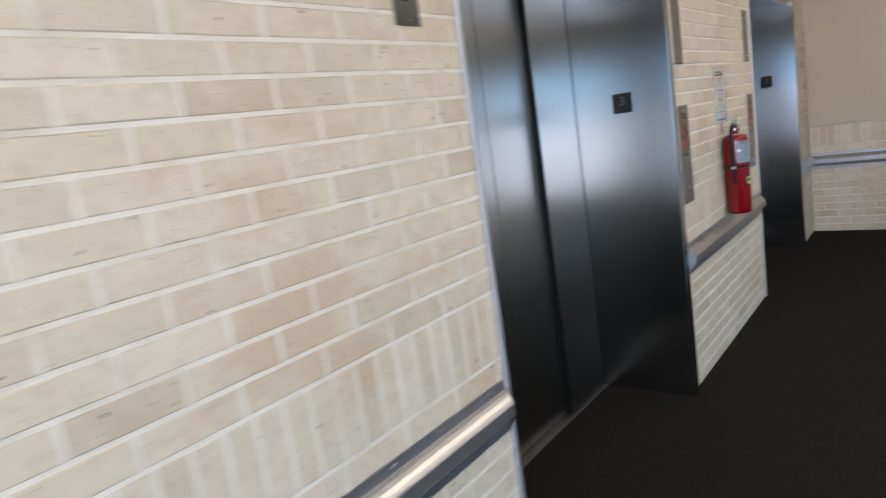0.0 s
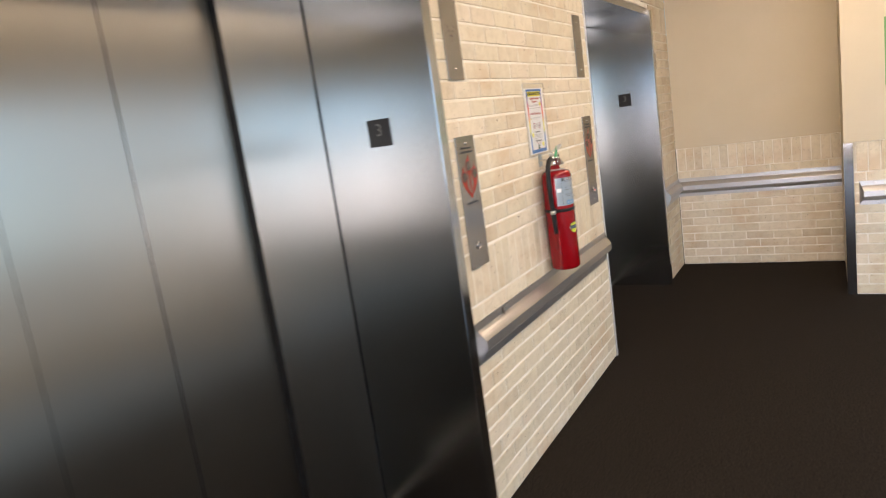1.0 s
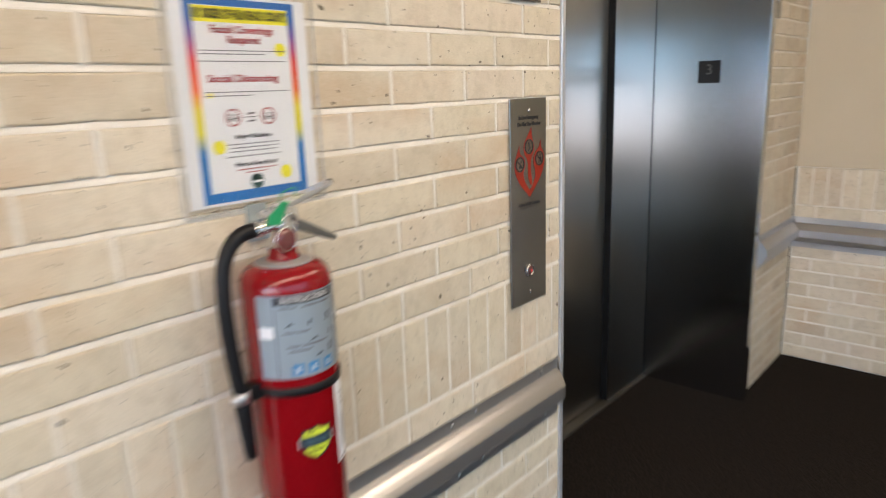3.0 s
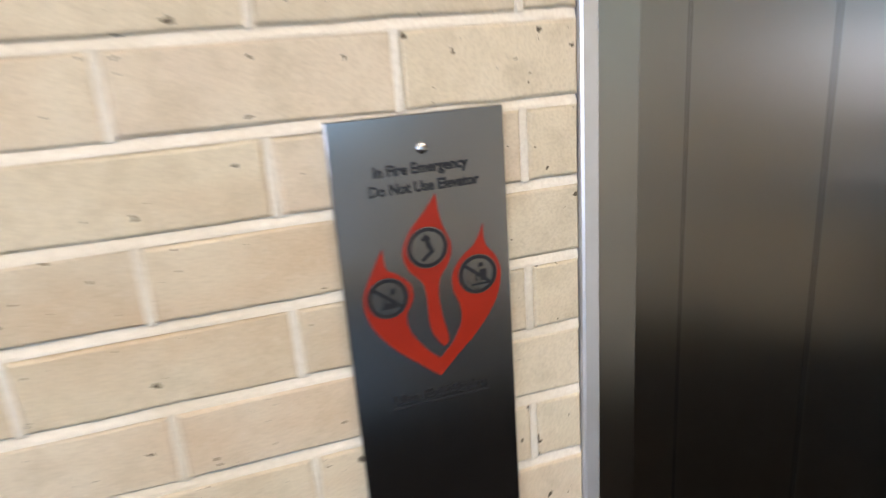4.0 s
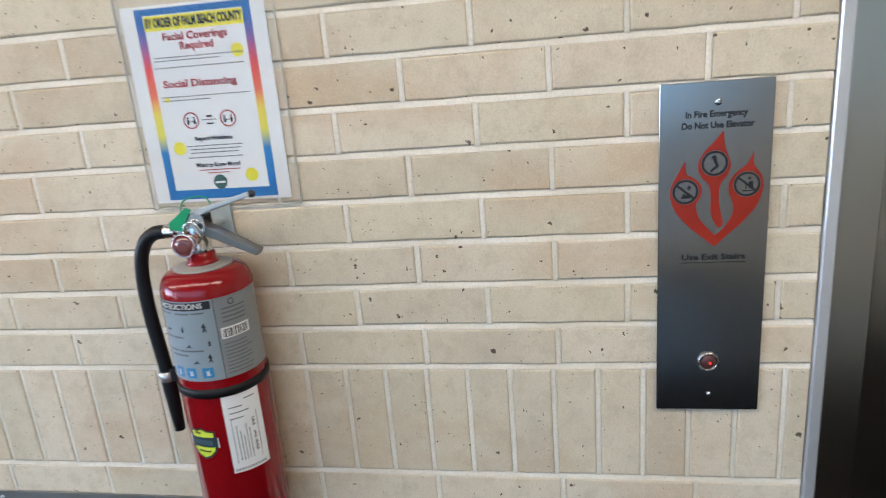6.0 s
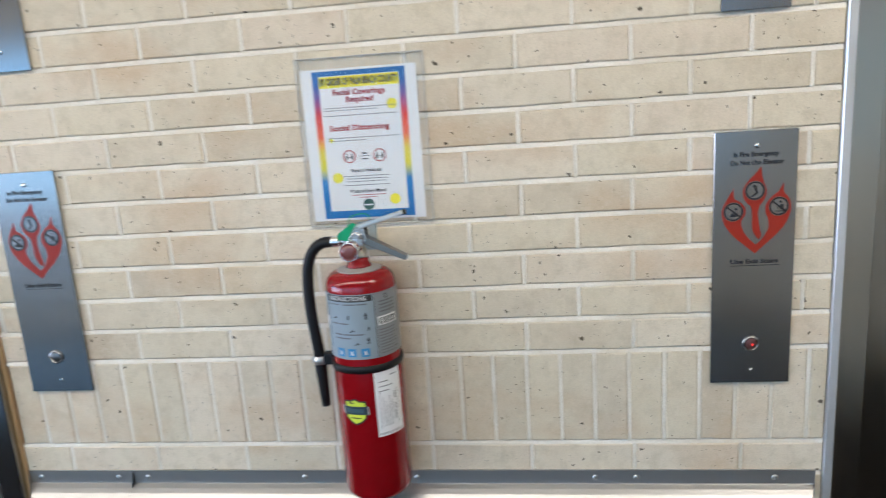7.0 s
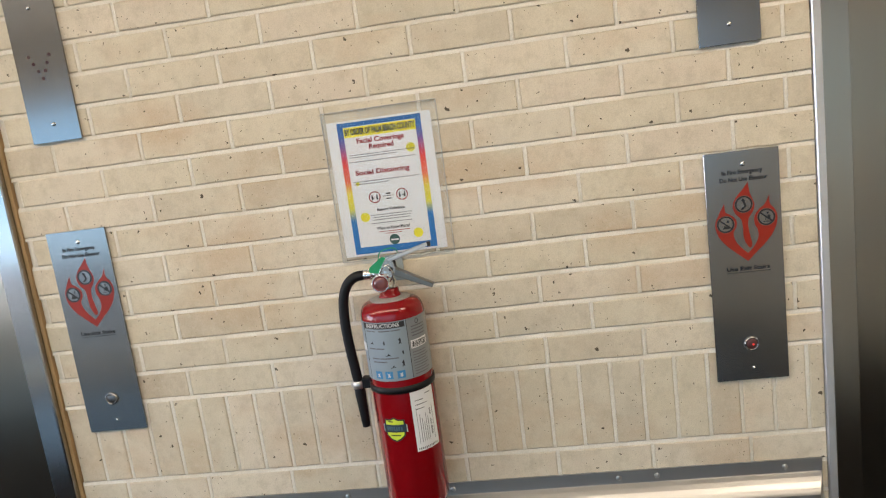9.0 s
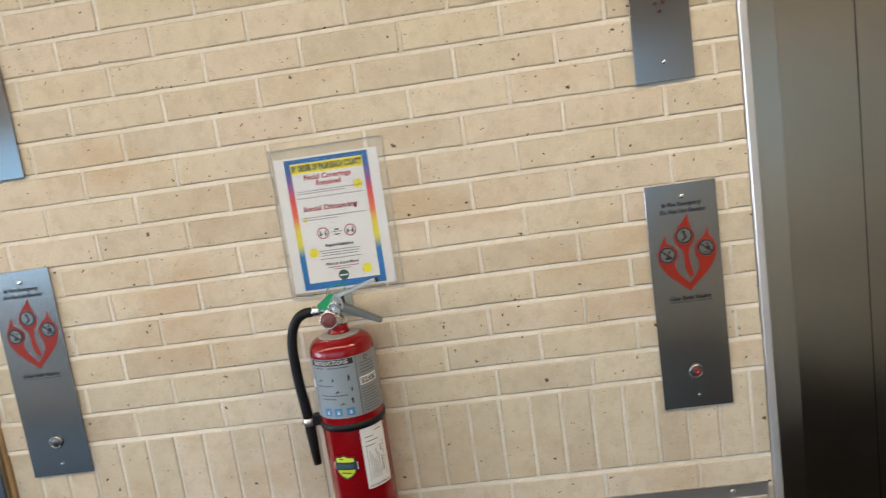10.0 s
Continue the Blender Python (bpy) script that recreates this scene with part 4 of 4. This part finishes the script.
    sweep = [(-0.006, -0.002), (-0.002, -0.0005), (0.001, 0.003), (0.002, 0.0005), (0.006, -0.002), (0.001, -0.0012), (-0.003, -0.0025)]
    for a, z, shape in ((-46, 0.355, sweep), (-21, 0.356, bottle), (7, 0.357, upright), (-16, 0.331, sweep), (10, 0.334, bottle), (-10, 0.3065, sweep), (8, 0.311, upright)):
        part("pictogram", on_cylinder(moved(prism(shape, 0.0006, 0.0009), 0, R * radians(a), U + z), R), INK, lab)
    for a in (-40, -20, 2):
        part("class_symbol", arc_patch(R + 0.0006, a - 7, a + 7, U + 0.282, U + 0.2975, 0.0002, 6), LABEL_BLUE, lab)
        part("class_mark", on_cylinder(moved(prism([(-0.003, -0.0045), (-0.0015, -0.001), (-0.0035, 0.003), (0.0, 0.0015), (0.0025, 0.0045), (0.0018, -0.0005), (0.0035, -0.0045)], 0.0008, 0.0010), 0, R * radians(a), U + 0.29), R), SIGN_WHITE, lab)
    code = part("barcode", arc_patch(R + 0.0006, 26, 64, U + 0.336, U + 0.3525, 0.0002, 10), PAPER, t, "white barcode patch")
    a = 28.0
    i = 0
    while a < 60:
        w = (0.9, 1.6, 0.7, 1.2)[i % 4]
        part("barcode_bar", arc_patch(R + 0.0008, a, a + w, U + 0.3375, U + 0.350, 0.0002, 2), INK, code)
        a += w + (1.0, 0.7, 1.3)[i % 3]
        i += 1
    for k in range(9):
        part("writing_bar", arc_patch(R + 0.0006, 27, 60 + 5 * math.sin(k * 2.3), U + 0.283 + 0.0055 * k, U + 0.2845 + 0.0055 * k, 0.0002, 6), GREY_INK, t)
    for k in range(4):
        part("writing_bar", arc_patch(R + 0.0006, 30, 62 + 4 * math.sin(k * 3.1), U + 0.360 + 0.0062 * k, U + 0.362 + 0.0062 * k, 0.0002, 6), GREY_INK, t)
    part("round_mark", on_cylinder(moved(ring(0, 0, 0.0035, 0.0046, 0.0006, 0.0009), 0, R * radians(44), U + 0.388), R), INK, t)
    # white service tag and yellow shield lower down
    tag = part("service_tag", arc_patch(R, 10, 60, U + 0.124, U + 0.249, 0.0005, 14), PAPER, t, "white paper service tag")
    for k in range(3):
        part("writing_bar", arc_patch(R + 0.0005, 17, 34 + 8 * (k % 2), U + 0.229 - 0.009 * k, U + 0.2305 - 0.009 * k, 0.0002, 5), GREY_INK, tag)
    part("writing_bar", arc_patch(R + 0.0005, 38, 52, U + 0.2385, U + 0.2400, 0.0002, 4), GREY_INK, tag)
    for k, n in enumerate((9, 6, 7)):   # a bold upright line of print in short strokes
        z = U + 0.151 + 0.0205 * k
        for i in range(n):
            part("writing_bar", arc_patch(R + 0.0005, 43.5, 47.5 - (i % 3), z + 0.0020 * i, z + 0.0020 * i + 0.0012, 0.0002, 2), INK, tag)
    for k in range(5):
        part("writing_bar", arc_patch(R + 0.0005, 22 + 4.0 * k, 22.9 + 4.0 * k, U + 0.142, U + 0.200 - 0.009 * (k % 3), 0.0002, 2), GREY_INK, tag)
    for a in (17, 50.5):
        part("tag_rule", arc_patch(R + 0.0005, a, a + 0.6, U + 0.139, U + 0.214, 0.0002, 1), ETCH, tag)
    for k in range(12):
        part("edge_mark", arc_patch(R + 0.0005, 13 + 3.6 * k, 14.4 + 3.6 * k, U + 0.1265, U + 0.131, 0.0002, 2), INK, tag)
    shield = [(1.15 * p, 1.1 * q) for p, q in ((-0.019, 0.019), (-0.008, 0.0195), (0.0, 0.0235), (0.008, 0.0195), (0.019, 0.019), (0.020, 0.004), (0.018, -0.012), (0.010, -0.020), (0.0, -0.0245), (-0.010, -0.020), (-0.018, -0.012), (-0.020, 0.004))]
    mid_a = R * radians(-25)
    s1 = part("shield_sticker", on_cylinder(moved(prism(shield, 0.0002, 0.0005), 0, mid_a, U + 0.176), R), INK, t, "black and yellow shield sticker")
    part("shield_face", on_cylinder(moved(prism([(y * 0.86, z * 0.87) for y, z in shield], 0.0004, 0.0008), 0, mid_a, U + 0.176), R), plain("shield_yellow", (0.62, 0.72, 0.05), 0.4), s1)
    part("shield_band", on_cylinder(moved(prism([(-0.024, -0.006), (-0.024, 0.010), (0.024, 0.012), (0.024, -0.004)], 0.0006, 0.0011), 0, mid_a, U + 0.175), R), plain("shield_band", (0.02, 0.035, 0.05), 0.4), s1)
    for k in range(7):
        part("shield_mark", on_cylinder(moved(box(0.0010, 0.0013, -0.0175 + 0.005 * k, -0.0140 + 0.005 * k, -0.002, 0.0065), 0, mid_a, U + 0.1755), R), SHIELD_MARK, s1)
    for y in (-0.0252, 0.0252):
        part("shield_edge", on_cylinder(moved(box(0.0006, 0.0012, y - 0.0008, y + 0.0008, -0.005, 0.011), 0, mid_a, U + 0.175), R), SIGN_WHITE, s1)
    for y0, y1, z in ((-0.012, -0.002, 0.0165), (-0.010, 0.011, -0.0125)):
        part("writing_bar", on_cylinder(moved(box(0.0008, 0.0011, y0, y1, z - 0.0011, z + 0.0011), 0, mid_a, U + 0.176), R), INK, s1)
    # wall hook behind the valve
    part("wall_hook", box(-at[0] + 0.0008, -at[0] + 0.004, -0.012, 0.024, 0.465, 0.520, 0.001), plain("grey_blue_bracket", (0.30, 0.35, 0.36), 0.35), t, "grey metal wall hook")
    part("hook_arm", box(-at[0] + 0.003, -0.012, -0.010, 0.010, 0.488, 0.496, 0.001), CHROME, t)
    return t


extinguisher((0.068, 0.1045, 0.7425)).rotation_euler.x = radians(0.1)   # hangs a little askew

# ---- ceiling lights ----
# panels for the unseen lamps; the one over the niche only brightens it
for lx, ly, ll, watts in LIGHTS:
    t = thing("ceiling_light", "unseen recessed warm white ceiling light panel", "ceiling light", (lx, ly, CEIL), "ceiling lights")
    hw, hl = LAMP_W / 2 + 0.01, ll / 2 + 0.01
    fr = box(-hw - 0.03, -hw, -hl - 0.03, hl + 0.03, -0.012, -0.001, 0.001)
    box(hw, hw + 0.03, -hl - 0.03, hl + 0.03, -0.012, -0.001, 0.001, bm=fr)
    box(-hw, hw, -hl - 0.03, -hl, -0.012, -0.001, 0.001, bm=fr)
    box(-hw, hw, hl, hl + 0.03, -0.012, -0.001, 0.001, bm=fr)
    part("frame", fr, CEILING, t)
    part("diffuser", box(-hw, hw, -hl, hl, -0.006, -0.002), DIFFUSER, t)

# ---- bricks ----
_meshes = {}


def brick_mesh(length, height, variant):
    """A brick face block, long along y, its front at x = 0 and its back in the mortar; edges slightly uneven."""
    key = (round(length, 3), round(height, 3), variant)
    if key not in _meshes:
        rng = random.Random(int(length * 7919 + height * 104729) + variant * 31)
        b = bmesh.new()
        d = 0.0028
        n = 4
        back, front, edge, soft, face = [], [], [], [], []
        outline = []
        for i in range(n):
            outline.append((-length / 2 + length * i / n, -height / 2))
        outline.append((length / 2, -height / 2))
        outline.append((length / 2, height / 2))
        for i in range(n - 1, 0, -1):
            outline.append((-length / 2 + length * i / n, height / 2))
        outline.append((-length / 2, height / 2))
        tilt = rng.uniform(-0.0006, 0.0006)
        for y, z in outline:
            y2, z2 = y + rng.uniform(-0.0009, 0.0009), z + rng.uniform(-0.0009, 0.0008)
            back.append(b.verts.new((-0.012, y2, z2)))
            front.append(b.verts.new((-d * 0.95, y2, z2)))
            s = 1 - 1.0 * d / length, 1 - 1.0 * d / height
            edge.append(b.verts.new((-d * 0.36 + tilt * y / length, y2 * s[0], z2 * s[1])))
            s = 1 - 1.7 * d / length, 1 - 1.7 * d / height
            soft.append(b.verts.new((-d * 0.10 + tilt * y / length, y2 * s[0], z2 * s[1])))
            s = 1 - 2.5 * d / length, 1 - 2.5 * d / height
            face.append(b.verts.new((tilt * y / length * 2, y2 * s[0], z2 * s[1])))
        m = len(outline)
        for lo, hi in ((back, front), (front, edge), (edge, soft), (soft, face)):
            for i in range(m):
                b.faces.new((lo[i], lo[(i + 1) % m], hi[(i + 1) % m], hi[i]))
        b.faces.new(face)
        me = mesh_from(b, "brick", BRICK)
        _meshes[key] = me
    return _meshes[key]


def courses(z_top):
    """Rows from the floor up: (z centre, height, soldier?, index)."""
    low = BASE - SOLDIER
    out = []
    k = 1
    while low - k * COURSE > -COURSE:
        z0, z1 = max(low - k * COURSE, -0.02), low - (k - 1) * COURSE
        out.append(((z0 + z1) / 2, z1 - z0 - JOINT, False, -k))
        k += 1
    out.append((BASE - SOLDIER / 2, SOLDIER - JOINT, True, 0))
    for k in range(14):
        out.append((BASE + (k + 0.5) * COURSE, COURSE - JOINT, False, k))
    top = BASE + 14 * COURSE
    out.append((top + SOLDIER / 2, SOLDIER - JOINT, True, 0))
    top += SOLDIER
    k = 14
    while top < CEIL - 0.02:
        h = min(COURSE, CEIL - top)
        out.append((top + h / 2, h - JOINT, False, k))
        top += COURSE
        k += 1
    return [c for c in out if c[0] - c[1] / 2 < z_top]


def bed_joints(rows, a0, a1, place, rise, rng, rake):
    """Struck mortar between the courses: flush on the brick below, set back under the brick above."""
    b = bmesh.new()
    n = max(2, int((a1 - a0) / 0.045))
    for z, h, soldier, k in rows:
        z0 = z + rise + h / 2
        last = None
        for i in range(n + 1):
            a = a0 + (a1 - a0) * i / n
            lip, back, dz = -0.0012 + rng.uniform(-0.0005, 0.0004), -rake + rng.uniform(-0.0004, 0.0006), rng.uniform(-0.0004, 0.0004)
            m = place(a, 0.0)
            ring_now = [b.verts.new(m @ Vector((x, 0.0, zz))) for x, zz in ((-0.008, z0 - 0.0010), (lip, z0 - 0.0004), (lip - 0.0005, z0 + 0.0022 + dz), (back, z0 + JOINT + 0.0004), (-0.008, z0 + JOINT + 0.0004))]
            if last:
                for j in range(4):
                    b.faces.new((last[j], last[j + 1], ring_now[j + 1], ring_now[j]))
            last = ring_now
    return b


def lay(wall, a0, a1, even, z_top, place, parts_from=None, parts_to=None, parts_top=9.0, z_low=0.0, length=LENGTH, odd_shift=0.5, soldier_at=0.4, rise=0.0, gap=0.82, rake=0.0046):
    """Lays bricks between a0 and a1 along a wall; place(a, z) gives the pose. Bricks in the stretch
    parts_from..parts_to are objects of their own, the others one joined mesh."""
    rest = bmesh.new()
    rng = random.Random(int(abs(a0) * 1000))
    heads = []
    for z, h, soldier, k in courses(z_top):
        z += rise
        if z + h / 2 < z_low + 0.03:
            continue
        step = 0.0652 if soldier else length
        start = soldier_at if soldier else even + (odd_shift * length if k % 2 else 0.0)
        if k < 0:
            start += 0.5 * length
        i = math.floor((a0 - start) / step)
        while start + i * step < a1:
            l, r = max(start + i * step, a0 - JOINT / 2), min(start + (i + 1) * step, a1 + JOINT / 2)
            i += 1
            w = r - l - gap * JOINT
            if w < 0.012:
                continue
            if l > a0 + 0.004:
                heads.append((l, z, h))
            a = (l + r) / 2
            me = brick_mesh(w, h, rng.randrange(5))
            m = place(a, z) @ pose(rng.uniform(-0.0009, 0.0004), 0, 0, rng.uniform(-0.25, 0.25), rng.uniform(-0.3, 0.3), rng.uniform(-0.15, 0.15))
            if parts_from is not None and parts_from <= a <= parts_to and z < parts_top:
                ob = new("brick", me)
                ob.parent = wall
                ob.matrix_world = m
            else:
                n0 = len(rest.verts)
                rest.from_mesh(me)
                rest.verts.ensure_lookup_table()
                for v in rest.verts[n0:]:
                    v.co = m @ v.co
    mortar = bed_joints([c for c in courses(z_top) if c[0] + rise > z_low], a0, a1, place, rise, rng, rake)
    # upright joints, almost flush and a little uneven
    for a, z, h in heads:
        x, g, m = -0.0010 + rng.uniform(-0.0006, 0.0003), gap * JOINT / 2 + 0.0006, place(a, z)
        v = [mortar.verts.new(m @ Vector((xx, g * i, k * (h / 2 + 0.0008)))) for k in (-1, 1) for i, xx in ((-1, x - 0.0014), (-0.55, x), (0.55, x), (1, x - 0.0014))]
        for i in range(3):
            mortar.faces.new((v[i], v[i + 1], v[i + 5], v[i + 4]))
    part("mortar_bed", mortar, MORTAR, wall)
    if rest.verts:
        ob = part("bricks", rest, BRICK, wall)
        tagged(ob, kind="stuff")
    else:
        rest.free()


west = lambda a, z: pose(0, a, z)
north_far = lambda a, z: pose(a, FAR, z, 0, 0, -90)
north_side = lambda a, z: pose(a, NOOK, z, 0, 0, -90)
lay(wall_a, SOUTH, A_END, -2.607, CEIL, west, -3.95, A_END, 1.93, soldier_at=-2.869, rise=0.003, gap=1.3, rake=0.0020)
lay(wall_b, B_START, B_END, 0.404, CEIL, west, B_START, B_END, 2.2)
lay(wall_d, D_START, FAR - 0.006, 2.60, CEIL, west, D_START, FAR, 2.2)
lay(header_1, A_END, B_START, 0.400, CEIL, west, z_low=HEAD + 0.05)
lay(header_2, B_END, D_START, 0.400, CEIL, west, z_low=HEAD + 0.05)
lay(far_low, 0.008, NOOK_X - 0.004, 0.1, BASE - 0.01, north_far, 0, 2)
lay(side_low, NOOK_X + 0.05, HALL_X, 1.3, BASE - 0.01, north_side, 0, 2)
